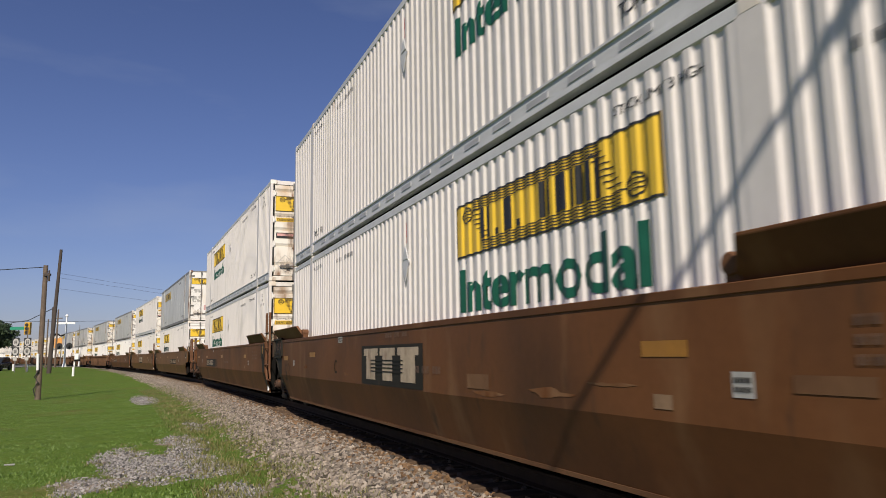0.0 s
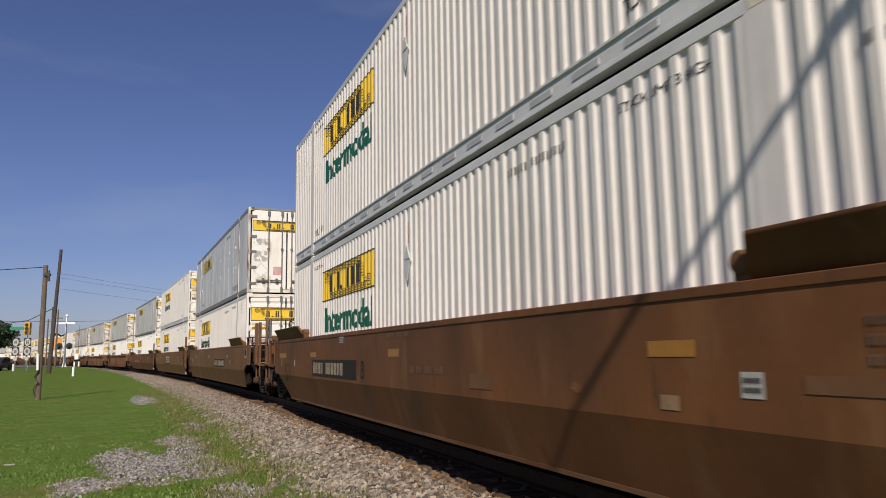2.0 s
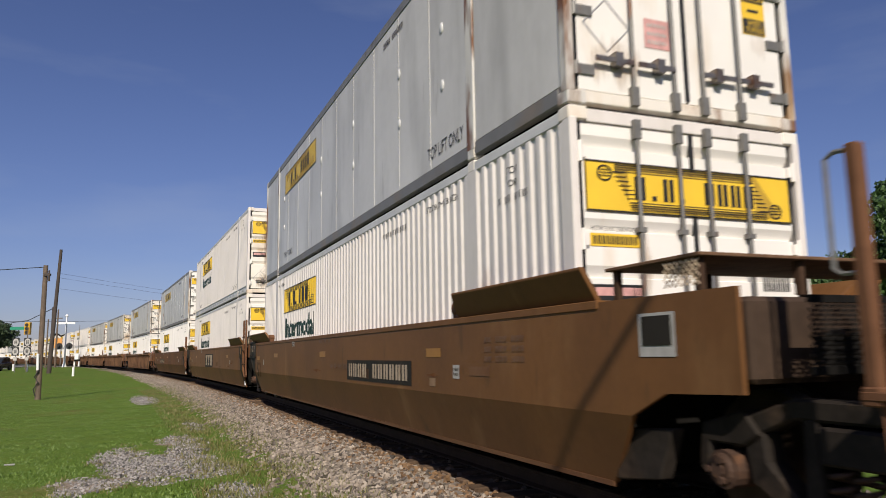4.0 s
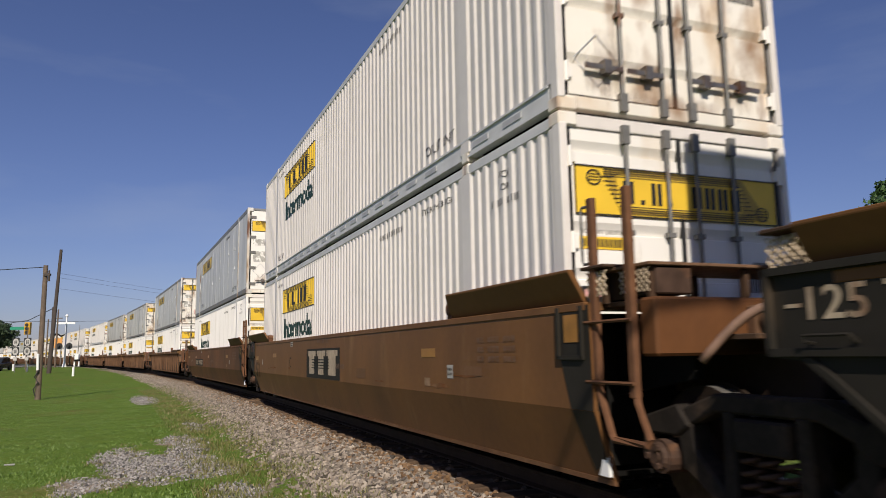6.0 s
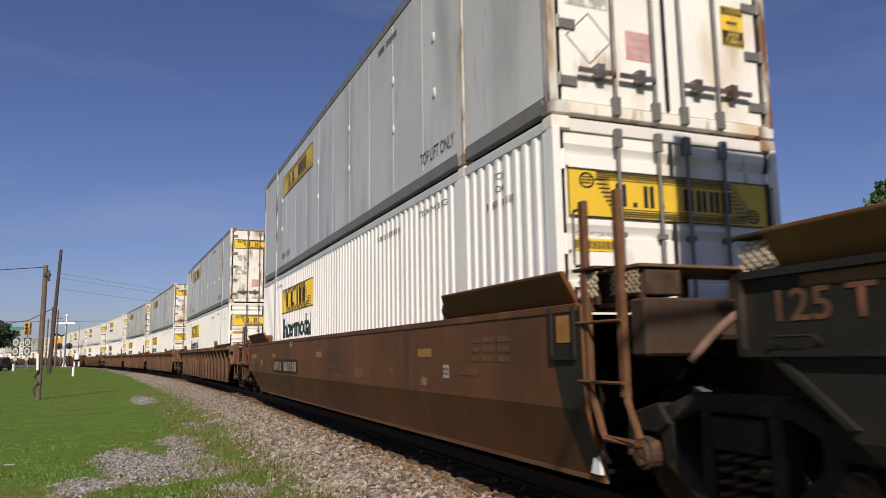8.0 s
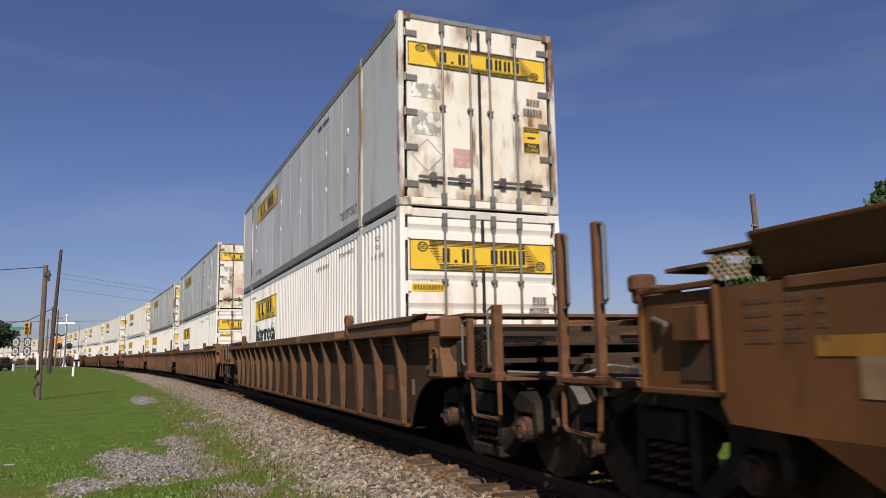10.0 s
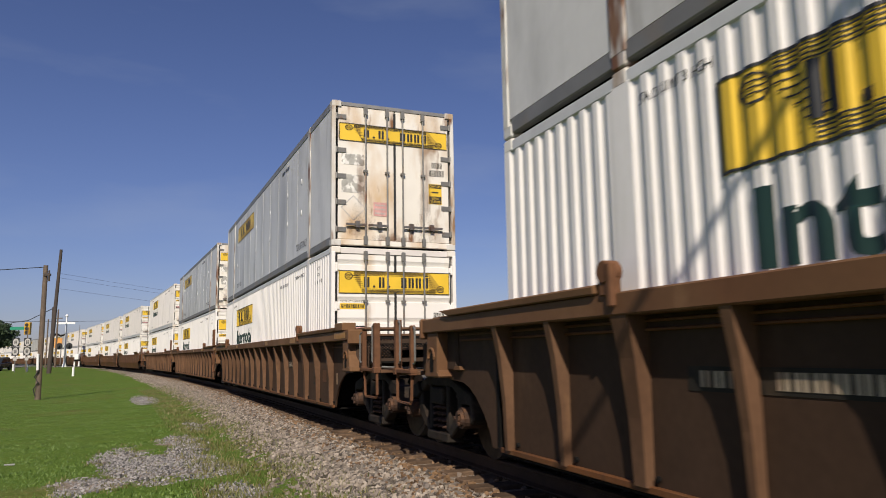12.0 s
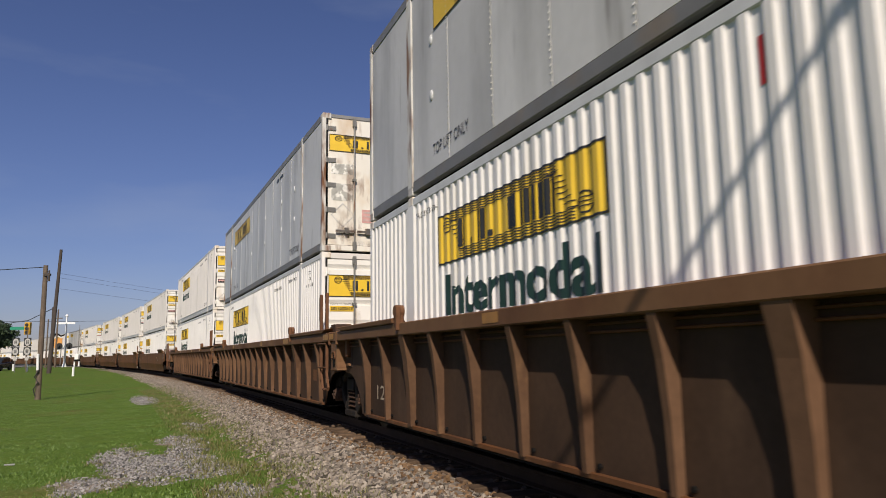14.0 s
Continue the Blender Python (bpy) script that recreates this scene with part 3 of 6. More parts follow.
def corrugated_container(name, lon=5.13, placard=False, paint="white", worn=False):
    c = thing(name, "white corrugated steel freight container with yellow banner", "container", "containers on the train")
    for sx in (-1, 1):
        bm = bmesh.new()
        a = [bm.verts.new((sx * (CW / 2 - d), y, 0.26)) for y, d in PROFILE]
        b = [bm.verts.new((sx * (CW / 2 - d), y, CH - 0.13)) for y, d in PROFILE]
        for i in range(len(a) - 1):
            bm.faces.new((a[i], a[i + 1], b[i + 1], b[i]))
        bm_box(bm, sx * (CW / 2 - 0.07) - 0.01, sx * (CW / 2 - 0.07) + 0.01, -CL / 2 + 0.1, CL / 2 - 0.1, 0.2, CH - 0.1)
        part("side_wall", bm, paint, c)
        bm = bmesh.new()
        bm_box(bm, sx * (CW / 2 - 0.05) - 0.05, sx * (CW / 2 - 0.05) + 0.05, -CL / 2 + 0.17, CL / 2 - 0.17, CH - 0.13, CH - 0.02)
        part("top_rail", bm, "sill_white", c, bevel=0.01)
        bm = bmesh.new()
        h = CW / 2
        bm_sweep(bm, [(sx * (h - 0.105), 0.045), (sx * (h + 0.004), 0.045), (sx * (h + 0.004), 0.07), (sx * (h - 0.012), 0.075), (sx * (h - 0.012), 0.235), (sx * (h + 0.004), 0.24), (sx * (h + 0.004), 0.262), (sx * (h - 0.105), 0.262)], -CL / 2 + 0.17, CL / 2 - 0.17)
        sill = part("bottom_sill", bm, "sill_white", c)
        for k in range(0 if FAR[0] or sx > 0 else 21):
            y = -7.2 + 0.72 * k
            if abs(abs(y) - POST) < 0.35:
                continue
            bm = bmesh.new()
            bm_box(bm, sx * (CW / 2 - 0.01) - 0.006, sx * (CW / 2 - 0.01) + 0.006, y - 0.19, y + 0.19, 0.125, 0.185)
            part("sill_plate", bm, "pocket", sill)
        for y in (-CL / 2 + 0.06, -POST, POST, CL / 2 - 0.06):
            bm = bmesh.new()
            w = 0.12 if abs(y) < 7 else 0.065
            bm_box(bm, sx * (CW / 2 - 0.035) - 0.038, sx * (CW / 2 - 0.035) + 0.038, y - w, y + w, 0.1, CH - 0.1)
            part("post", bm, paint, c, bevel=0.01)
    bm = bmesh.new()
    bm_box(bm, -CW / 2 + 0.04, CW / 2 - 0.04, -CL / 2 + 0.05, CL / 2 - 0.05, CH - 0.06, CH - 0.02)
    part("roof", bm, "white", c)
    bm = bmesh.new()
    bm_box(bm, -CW / 2 + 0.06, CW / 2 - 0.06, -CL / 2 + 0.05, CL / 2 - 0.05, 0.09, 0.16)
    part("floor_pan", bm, "dark", c)
    bm = bmesh.new()
    bm_box(bm, -CW / 2 + 0.08, CW / 2 - 0.08, CL / 2 - 0.08, CL / 2 - 0.03, 0.1, CH - 0.08)
    part("front_wall", bm, "white", c)
    castings(c, "door_dirty")
    y = -CL / 2 + 0.02
    bm = bmesh.new()
    bm_box(bm, -1.2, 1.2, y, y + 0.1, 0.02, 0.14)
    part("door_sill", bm, "door_dirty", c, bevel=0.008)
    bm = bmesh.new()
    bm_box(bm, -1.2, 1.2, y, y + 0.1, CH - 0.13, CH - 0.01)
    part("door_header", bm, "white", c, bevel=0.008)
    door_end(c, y + 0.02, (0.35, 1.05, 1.75, 2.5), True, "door_dirty" if worn else "door_white")
    end_decal(c, y + 0.02, 2.0, 2.44, 0.008)
    end_notices(c, y + 0.02, 0, 1.35, True)
    door_stains(c, y + 0.010, () if FAR[0] else WORN if worn else LIGHTLY)
    # left-hand side lettering
    part("banner", drape(quad(3.56, 0.59), lon, 1.86, 0.004), "yellow", c, "yellow banner decal", keep=True)
    part("banner_lines", drape(scroll_art(3.56, 0.59), lon, 1.86, 0.010), "ink", c, keep=True)
    part("banner_border", drape(frame_of(bmesh.new(), 3.56, 0.59, 0.02), lon, 1.86, 0.010), "ink", c, keep=True)
    part("banner_bars", drape(bars("0.0. 0000", 2.2, 0.32), lon - 0.66, 2.0, 0.013), "ink", c, keep=True)
    part("word", drape(letters("Intermodal", 3.20 if lon > 0 else 3.27, 0.47, 0.026), 4.87 if lon > 0 else -1.80, 1.26, 0.006), "green_ink" if placard else "green_black", c, "dark green lettering", keep=True)
    if FAR[0]:
        return c
    part("side_words", drape(letters("STACK LIMIT 3 HIGH", 0.95, 0.075), -4.75, 2.56, 0.006), "ink", c, keep=True)
    part("number_bars", drape(bars("0000 000000", 1.1, 0.075), -2.9 if lon > 0 else 3.9, 2.50, 0.006), "pale_ink", c, keep=True)
    part("side_words", drape(letters("TOP", 0.22, 0.07), -6.9, 2.55, 0.006), "ink", c, keep=True)
    part("side_words", drape(letters("OR", 0.14, 0.07), -6.95, 2.42, 0.006), "ink", c, keep=True)
    part("number_bars", drape(bars("00 0000 00 0000", 0.62, 0.07), -6.7, 2.28, 0.006), "pale_ink", c, keep=True)
    part("side_words", drape(letters("STACK LIMIT 3 HIGH", 0.75, 0.075), 5.9, 2.56, 0.006), "ink", c, keep=True)
    part("side_words", drape(letters("TOP LIFT ONLY", 0.95, 0.13), -4.85, 0.36, 0.006), "ink", c, keep=True)
    part("side_words", drape(letters("TOP LIFT ONLY", 0.80, 0.13), 5.85, 0.36, 0.006), "ink", c, keep=True)
    if placard:
        d = 0.15
        bm = bmesh.new()
        bm_prism(bm, [(d, 2.03), (0, 2.03 + d), (-d, 2.03), (0, 2.03 - d)], -CW / 2 - 0.012, -CW / 2 - 0.004)
        bm_prism(bm, [(d * 0.7, 2.08), (0, 2.10 + d * 1.2), (-d * 0.7, 2.08)], -CW / 2 - 0.02, -CW / 2 - 0.010)
        bm_prism(bm, [(d * 0.7, 1.98), (-d * 0.7, 1.98), (0, 1.96 - d * 1.2)], -CW / 2 - 0.02, -CW / 2 - 0.010)
        part("placard_holder", bm, "sill_white", c, "pale grey folding placard holder")
    part("mark", drape(quad(0.05, 0.29), 0.04, 2.30, 0.006), "red", c, "red stripe", keep=True)
    return c


def grey_container(name, doors):
    c = thing(name, "grey smooth-panelled freight container with riveted seams", "container", "containers on the train")
    for sx in (-1, 1):
        bm = bmesh.new()
        bm_box(bm, sx * (CW / 2 - 0.055) - 0.02, sx * (CW / 2 - 0.055) + 0.02, -CL / 2 + 0.1, CL / 2 - 0.1, 0.16, CH - 0.1)
        wall = part("side_wall", bm, "pocket", c)
        for a, b in ((-CL / 2 + 0.1, -POST - 0.11), (-POST + 0.11, POST - 0.11), (POST + 0.11, CL / 2 - 0.1)):
            ys = [a] + [s for s in np.arange(-6.7 + 0.6, 7, 1.2) if a + 0.3 < s < b - 0.3] + [b]
            for p, q in zip(ys[:-1], ys[1:]):
                bm = bmesh.new()
                bm_box(bm, sx * (CW / 2 - 0.02) - 0.012, sx * (CW / 2 - 0.02) + 0.012, p + 0.007, q - 0.007, 0.18, CH - 0.16)
                part("panel", bm, "grey", wall)
        bm = bmesh.new()
        for a, b in () if FAR[0] else ((-CL / 2 + 0.1, -POST - 0.11), (-POST + 0.11, POST - 0.11), (POST + 0.11, CL / 2 - 0.1)):
            for s in [s for s in np.arange(-6.7 + 0.6, 7, 1.2) if a + 0.3 < s < b - 0.3]:
                for z in np.arange(0.24, CH - 0.2, 0.07):
                    bm_box(bm, sx * (CW / 2 - 0.004) - 0.004, sx * (CW / 2 - 0.004) + 0.004, s + 0.022, s + 0.034, z, z + 0.016)
        tagged(part("rivet_rows", bm, "grey", wall), kind="stuff")
        bm = bmesh.new()
        bm_box(bm, sx * (CW / 2 - 0.05) - 0.052, sx * (CW / 2 - 0.05) + 0.052, -CL / 2 + 0.17, CL / 2 - 0.17, CH - 0.16, CH - 0.01)
        part("top_rail", bm, "rail_grey", c, bevel=0.01)
        bm = bmesh.new()
        bm_box(bm, sx * (CW / 2 - 0.05) - 0.045, sx * (CW / 2 - 0.05) + 0.045, -CL / 2 + 0.17, CL / 2 - 0.17, 0.03, 0.18)
        part("bottom_sill", bm, "sill_grey", c, bevel=0.01)
        for y in (-CL / 2 + 0.06, -POST, POST, CL / 2 - 0.06):
            bm = bmesh.new()
            w = 0.10 if abs(y) < 7 else 0.06
            bm_box(bm, sx * (CW / 2 - 0.035) - 0.042, sx * (CW / 2 - 0.035) + 0.042, y - w, y + w, 0.1, CH - 0.1)
            part("post", bm, "rusty_white", c, "white post with rust streaks", bevel=0.012)
    for y in () if FAR[0] else (5.27, 1.16, -1.27, -3.7, -5.3):
        for z in (1.13, 1.86):
            bm = bmesh.new()
            bmesh.ops.create_uvsphere(bm, u_segments=12, v_segments=6, radius=0.075, matrix=Matrix.Translation((-CW / 2 + 0.008, y, z)) @ Matrix.Diagonal((0.28, 0.7, 1, 1)))
            part("dome_cap", bm, "sill_white", c, smooth=True)
    bm = bmesh.new()
    bm_box(bm, -CW / 2 + 0.04, CW / 2 - 0.04, -CL / 2 + 0.05, CL / 2 - 0.05, CH - 0.05, CH - 0.012)
    part("roof", bm, "grey", c)
    bm = bmesh.new()
    bm_box(bm, -CW / 2 + 0.06, CW / 2 - 0.06, -CL / 2 + 0.05, CL / 2 - 0.05, 0.04, 0.12)
    part("floor_pan", bm, "dark", c)
    bm = bmesh.new()
    bm_box(bm, -CW / 2 + 0.08, CW / 2 - 0.08, CL / 2 - 0.08, CL / 2 - 0.03, 0.1, CH - 0.06)
    part("front_wall", bm, "grey", c)
    castings(c, "rusty_white")
    y = -CL / 2 + 0.02
    bm = bmesh.new()
    bm_box(bm, -1.2, 1.2, y, y + 0.1, 0.02, 0.13)
    part("door_sill", bm, "door_dirty", c, bevel=0.008)
    bm = bmesh.new()
    bm_box(bm, -1.2, 1.2, y, y + 0.1, CH - 0.09, CH - 0.01)
    part("door_header", bm, "rail_grey", c, bevel=0.008)
    door_end(c, y + 0.015, (0.32, 0.86, 1.38, 1.9, 2.58), False, doors)
    end_decal(c, y + 0.015, 2.10, 2.46, 0.006)
    end_notices(c, y + 0.015, 0.94, 1.52, False)
    yy = y + 0.015
    door_stains(c, y + 0.0035, () if FAR[0] else WORN if doors == "door_dirty" else LIGHTLY)
    part("old_sticker", on_end(quad(0.46, 0.22), -1.10, 1.62, yy - 0.005), "old_tape", c, "torn grey sticker residue", keep=True)
    part("old_sticker", on_end(quad(0.46, 0.36), -1.10, 1.06, yy - 0.005), "old_tape", c, "torn grey sticker residue", keep=True)
    x = -CW / 2 + 0.008
    part("banner", on_side(quad(3.5, 0.52), 5.15, 1.94, x - 0.006), "yellow", c, "yellow banner decal", keep=True)
    part("banner_border", on_side(frame_of(bmesh.new(), 3.5, 0.52, 0.015), 5.15, 1.94, x - 0.010), "ink", c, keep=True)
    part("banner_lines", on_side(scroll_art(3.5, 0.52), 5.15, 1.94, x - 0.010), "ochre", c, keep=True)
    part("banner_bars", on_side(bars("0.0. 0000", 2.1, 0.28), 4.40, 2.06, x - 0.013), "ink", c, keep=True)
    if FAR[0]:
        return c
    part("side_words", on_side(letters("TOP LIFT ONLY", 1.1, 0.16), -4.80, 0.30, x - 0.006), "ink", c, keep=True)
    part("side_words", on_side(letters("TOP LIFT ONLY", 1.1, 0.14), 5.23, 0.34, x - 0.006), "ink", c, keep=True)
    part("number_bars", on_side(bars("0000 000000", 0.9, 0.09), -3.0, 2.5, x - 0.006), "ink", c, keep=True)
    bm = bmesh.new()
    d = 0.19
    pts = [(0, d), (d, 0), (0, -d), (-d, 0)]
    for k in range(4):
        p, q = pts[k], pts[(k + 1) % 4]
        bm.faces.new([bm.verts.new((x - 0.006, -0.18 + e[0], 0.75 + e[1])) for e in (p, q, (q[0] * 0.86, q[1] * 0.86), (p[0] * 0.86, p[1] * 0.86))])
    part("placard_holder", bm, "sill_white", c, keep=True)
    return c

# ---- well cars ----
def wheelset(parent, y, z=0.475):
    bm = bmesh.new()
    bm_rod(bm, (-1.10, 0, 0), (1.10, 0, 0), 0.08, 10)
    for sx in (-1, 1):
        bm_rod(bm, (sx * 0.71, 0, 0), (sx * 0.82, 0, 0), 0.36, 28)
        bm_rod(bm, (sx * 0.69, 0, 0), (sx * 0.84, 0, 0), 0.468, 32)
        bm_rod(bm, (sx * 0.655, 0, 0), (sx * 0.69, 0, 0), 0.50, 32)
        bm_rod(bm, (sx * 0.84, 0, 0), (sx * 0.845, 0, 0), 0.385, 28)
        bm_rod(bm, (sx * 0.84, 0, 0), (sx * 0.92, 0, 0), 0.17, 14, 0.12)
    w = part("wheelset", bm, "wheel", parent, "rusty steel wheelset")
    w.location = (0, y, z)
    for sx in (-1, 1):
        bm = bmesh.new()
        n = 32
        for i in range(n):
            a, b = i / n * math.tau, (i + 1) / n * math.tau
            bm.faces.new([bm.verts.new((sx * x, y + math.cos(t) * 0.472, z + math.sin(t) * 0.472)) for x, t in ((0.695, a), (0.835, a), (0.835, b), (0.695, b))])
        part("wheel_tread", bm, "tread", parent, "polished wheel tread")
    return w


def side_frame_mesh(sx):
    """One cast side frame: arched top, sagging tension member, two columns and a pedestal jaw at each end."""
    bm = bmesh.new()
    x0, x1 = sorted((sx * 1.00, sx * 1.16))
    x2, x3 = sorted((sx * 0.98, sx * 1.19))
    bm_prism(bm, [(-0.74, 0.66), (-0.40, 0.80), (0.40, 0.80), (0.74, 0.66), (0.74, 0.80), (0.40, 0.92), (-0.40, 0.92), (-0.74, 0.80)], x0, x1)
    for e in (-1, 1):
        bm_prism(bm, [(e * 0.62, 0.70), (e * 0.74, 0.84), (e * 1.10, 0.74), (e * 1.15, 0.46), (e * 1.05, 0.40), (e * 1.03, 0.62), (e * 0.76, 0.62)], x2, x3)
        bm_prism(bm, [(e * 0.62, 0.72), (e * 0.77, 0.62), (e * 0.73, 0.40), (e * 0.66, 0.38), (e * 0.60, 0.52)], x0, x1)
        bm_prism(bm, [(e * 0.24, 0.82), (e * 0.34, 0.82), (e * 0.36, 0.26), (e * 0.24, 0.26)], x0, x1)
        bm_prism(bm, [(e * 0.30, 0.16), (e * 0.30, 0.28), (e * 0.62, 0.56), (e * 0.74, 0.42)], x0, x1)
    bm_prism(bm, [(-0.36, 0.14), (-0.36, 0.25), (0.36, 0.25), (0.36, 0.14)], x2, x3)
    bm_box(bm, x2, x3, -0.22, 0.22, 0.58, 0.78)
    return bm


def spring_mesh():
    """One coil spring of four turns, standing at the origin."""
    bm = bmesh.new()
    n = 40
    bm_pipe(bm, [(math.cos(i / 10 * math.tau) * 0.062, math.sin(i / 10 * math.tau) * 0.062, 0.27 + 0.30 * i / n) for i in range(n + 1)], 0.017, 5)
    return bm


def truck(car, y):
    bm = bmesh.new()
    bm_box(bm, -1.0, 1.0, -0.2, 0.2, 0.58, 0.86)
    t = part("truck", bm, "truck_iron", car, "dark cast steel truck")
    t.location = (0, y, 0)
    for sx in (-1, 1):
        part("side_frame", side_frame_mesh(sx), "truck_iron", t, "dusty cast steel side frame", bevel=0.016)
        if FAR[0]:
            continue
        for k in (-0.15, 0.0, 0.15):
            sp = part("spring", spring_mesh(), "bearing_rust", t, "dusty coil spring", smooth=True)
            sp.location = (sx * 1.10, k, 0)
        for e in (-0.89, 0.89):
            bm = bmesh.new()
            bm_rod(bm, (sx * 1.02, e, 0.475), (sx * 1.23, e, 0.475), 0.118, 16)
            bm_rod(bm, (sx * 1.23, e, 0.475), (sx * 1.265, e, 0.475), 0.10, 16, 0.085)
            bm_rod(bm, (sx * 1.265, e, 0.475), (sx * 1.28, e, 0.475), 0.05, 10)
            for k in range(3):
                a = k * math.tau / 3
                cy, cz = e + math.cos(a) * 0.07, 0.475 + math.sin(a) * 0.07
                bm_rod(bm, (sx * 1.26, cy, cz), (sx * 1.29, cy, cz), 0.024, 6)
            part("bearing", bm, "bearing_rust", t, "rusty axle bearing with bolted end cap")
            bm = bmesh.new()
            bm_prism(bm, [(e * 0.42, 0.30), (e * 0.46, 0.62), (e * 0.50, 0.66), (e * 0.52, 0.30)], sx * 0.70, sx * 0.84)
            part("brake_shoe", bm, "wheel", t)
    for e in (-0.89, 0.89):
        wheelset(t, e)
    return t


def post_with_grab(car, x, y, z0, top, sgn, half=0.034):
    """Square steel post with a bent hand grab on its inner side."""
    bm = bmesh.new()
    bm_box(bm, x - half, x + half, sgn * y - half, sgn * y + half, z0, top)
    bm_box(bm, x - half - 0.012, x + half + 0.012, sgn * y - half - 0.012, sgn * y + half + 0.012, z0, z0 + 0.09)
    p = part("corner_post", bm, "rusty_post", car, "rusty orange steel post", bevel=0.008)
    o = -1 if x < 0 else 1
    bm = bmesh.new()
    low = max(z0 + 0.15, top - 0.62)
    bm_pipe(bm, [(x, sgn * (y - 0.02), top - 0.03), (x + o * 0.015, sgn * (y - 0.10), top - 0.02), (x + o * 0.02, sgn * (y - 0.15), top - 0.05), (x + o * 0.02, sgn * (y - 0.15), low + 0.03), (x + o * 0.015, sgn * (y - 0.11), low), (x, sgn * (y - 0.02), low)], 0.013)
    part("grab_rail", bm, "galv", p)
    return p


def lattice(bm, x, y0, z0, ny, nz, step=0.055, t=0.006):
    """Expanded-metal panel in the plane x: crossing slanted strands."""
    for j in range(-nz, ny):
        for s in (1, -1):
            pts = []
            for k in range(nz + 1):
                c = j + k if s > 0 else j + nz - k
                if 0 <= c <= ny:
                    pts.append((x, y0 + c * step, z0 + k * step))
            if len(pts) > 1:
                bm_rod(bm, pts[0], pts[-1], t, 4)


def end_frame(car, sgn, coupler, ribbed, paint):
    """The end beyond the well; sgn: -1 near, 1 far."""
    if FAR[0]:
        return

    def box(bm, x0, x1, a, b, z0, z1):
        bm_box(bm, x0, x1, min(sgn * a, sgn * b), max(sgn * a, sgn * b), z0, z1)
    ln = 11.3 if coupler else 9.75
    bm = bmesh.new()
    box(bm, -0.42, 0.42, 8.3, ln, 0.86, 1.18)
    part("centre_sill", bm, "grimy_end", car, bevel=0.012)
    bm = bmesh.new()
    if coupler:
        box(bm, -1.36, 1.36, 9.3, 9.95, 1.00, 1.50)
        part("end_bolster", bm, "grimy_end", car, bevel=0.03)
    else:
        box(bm, -1.40, 1.40, 9.16, 9.34, 1.16, 1.56)
        part("end_bolster", bm, "grimy_end" if paint == "brown" else "brown", car, bevel=0.02)
    for sx in (-1, 1):
        bm = bmesh.new()
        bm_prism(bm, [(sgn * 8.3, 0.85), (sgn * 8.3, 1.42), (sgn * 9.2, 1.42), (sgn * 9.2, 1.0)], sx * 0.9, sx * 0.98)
        # web blackened to stand for the shadow beneath the deck
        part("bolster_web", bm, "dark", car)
    bm = bmesh.new()
    box(bm, -1.32, 1.32, 8.25, 9.2, 1.52, 1.56)
    part("end_deck", bm, "deck", car, bevel=0.006)
    bm = bmesh.new()
    box(bm, -0.9, 0.9, 9.9 if coupler else 9.3, ln - 0.05, 1.26, 1.30)
    part("draft_cover", bm, "grimy_end", car, bevel=0.006)
    if ribbed:
        # ribbed cars: cylinder, air pipes and a low walkway between the brackets
        bm = bmesh.new()
        box(bm, -1.30, 1.30, 9.55, 10.2, 1.60, 1.64)
        part("walkway_plate", bm, "deck", car, bevel=0.006)
        for x in (-1.05, 0.6):
            bm = bmesh.new()
            a = Vector((x, sgn * 10.05, 1.25))
            bm_rod(bm, a, a + Vector((0.75, 0, 0)), 0.20, 18)
            bm_rod(bm, a - Vector((0.04, 0, 0)), a, 0.15, 18)
            part("air_cylinder", bm, "bearing_rust", car, "dusty brown air brake cylinder", bevel=0.01)
        bm = bmesh.new()
        for x in (-1.32, -1.12):
            box(bm, x - 0.03, x + 0.03, 10.05, 10.45, 0.98, 1.34)
        part("hanger_plate", bm, "grimy_end", car, bevel=0.02)
    else:
        # expanded-metal crossover platform
        bm = bmesh.new()
        y0, y1 = (8.62, 9.30) if not coupler else (8.62, 9.62)
        box(bm, -1.40, 1.40, y0, y1, 1.775, 1.80)
        part("platform_plate", bm, "deck", car, bevel=0.005)
        for x in (-1.40, 1.37):
            bm = bmesh.new()
            lattice(bm, x + 0.015, min(sgn * (y1 - 0.36), sgn * (y1 - 0.03)), 1.60, 6, 3)
            tagged(part("platform_lattice", bm, "sun_patch_lattice", car, "expanded-metal strip with sun patches in its pale colour"), kind="stuff")
        for x in (-1.34, -0.5, 0.5, 1.34):
            for y in (y0 + 0.05, y1 - 0.1):
                bm = bmesh.new()
                box(bm, x - 0.022, x + 0.022, y, y + 0.05, 1.55, 1.78)
                part("platform_leg", bm, "brown_grime_shade", car)
    if coupler and sgn > 0 and not ribbed:
        bm = bmesh.new()
        bm_box(bm, -1.38, 1.38, 9.62, 10.02, 1.70, 1.73)
        part("platform_step", bm, "deck", car, bevel=0.005)
        bm = bmesh.new()
        bm_rod(bm, (-1.36, 10.3, 1.60), (-1.36, 10.3, 1.72), 0.10, 12)
        bm_box(bm, -1.42, -1.15, 10.12, 10.36, 1.52, 1.64)
        part("corner_cap", bm, "rib_brown", car, bevel=0.02)
    if coupler and sgn < 0 and not ribbed:
        for sx in (-1, 1):
            bm = bmesh.new()
            bm_prism(bm, [(-8.62, 0.30), (-8.70, 0.66), (-9.25, 0.70), (-9.10, 0.36)], sx * 1.27, sx * 1.38)
            part("debris_guard", bm, "truck_iron", car, bevel=0.01)
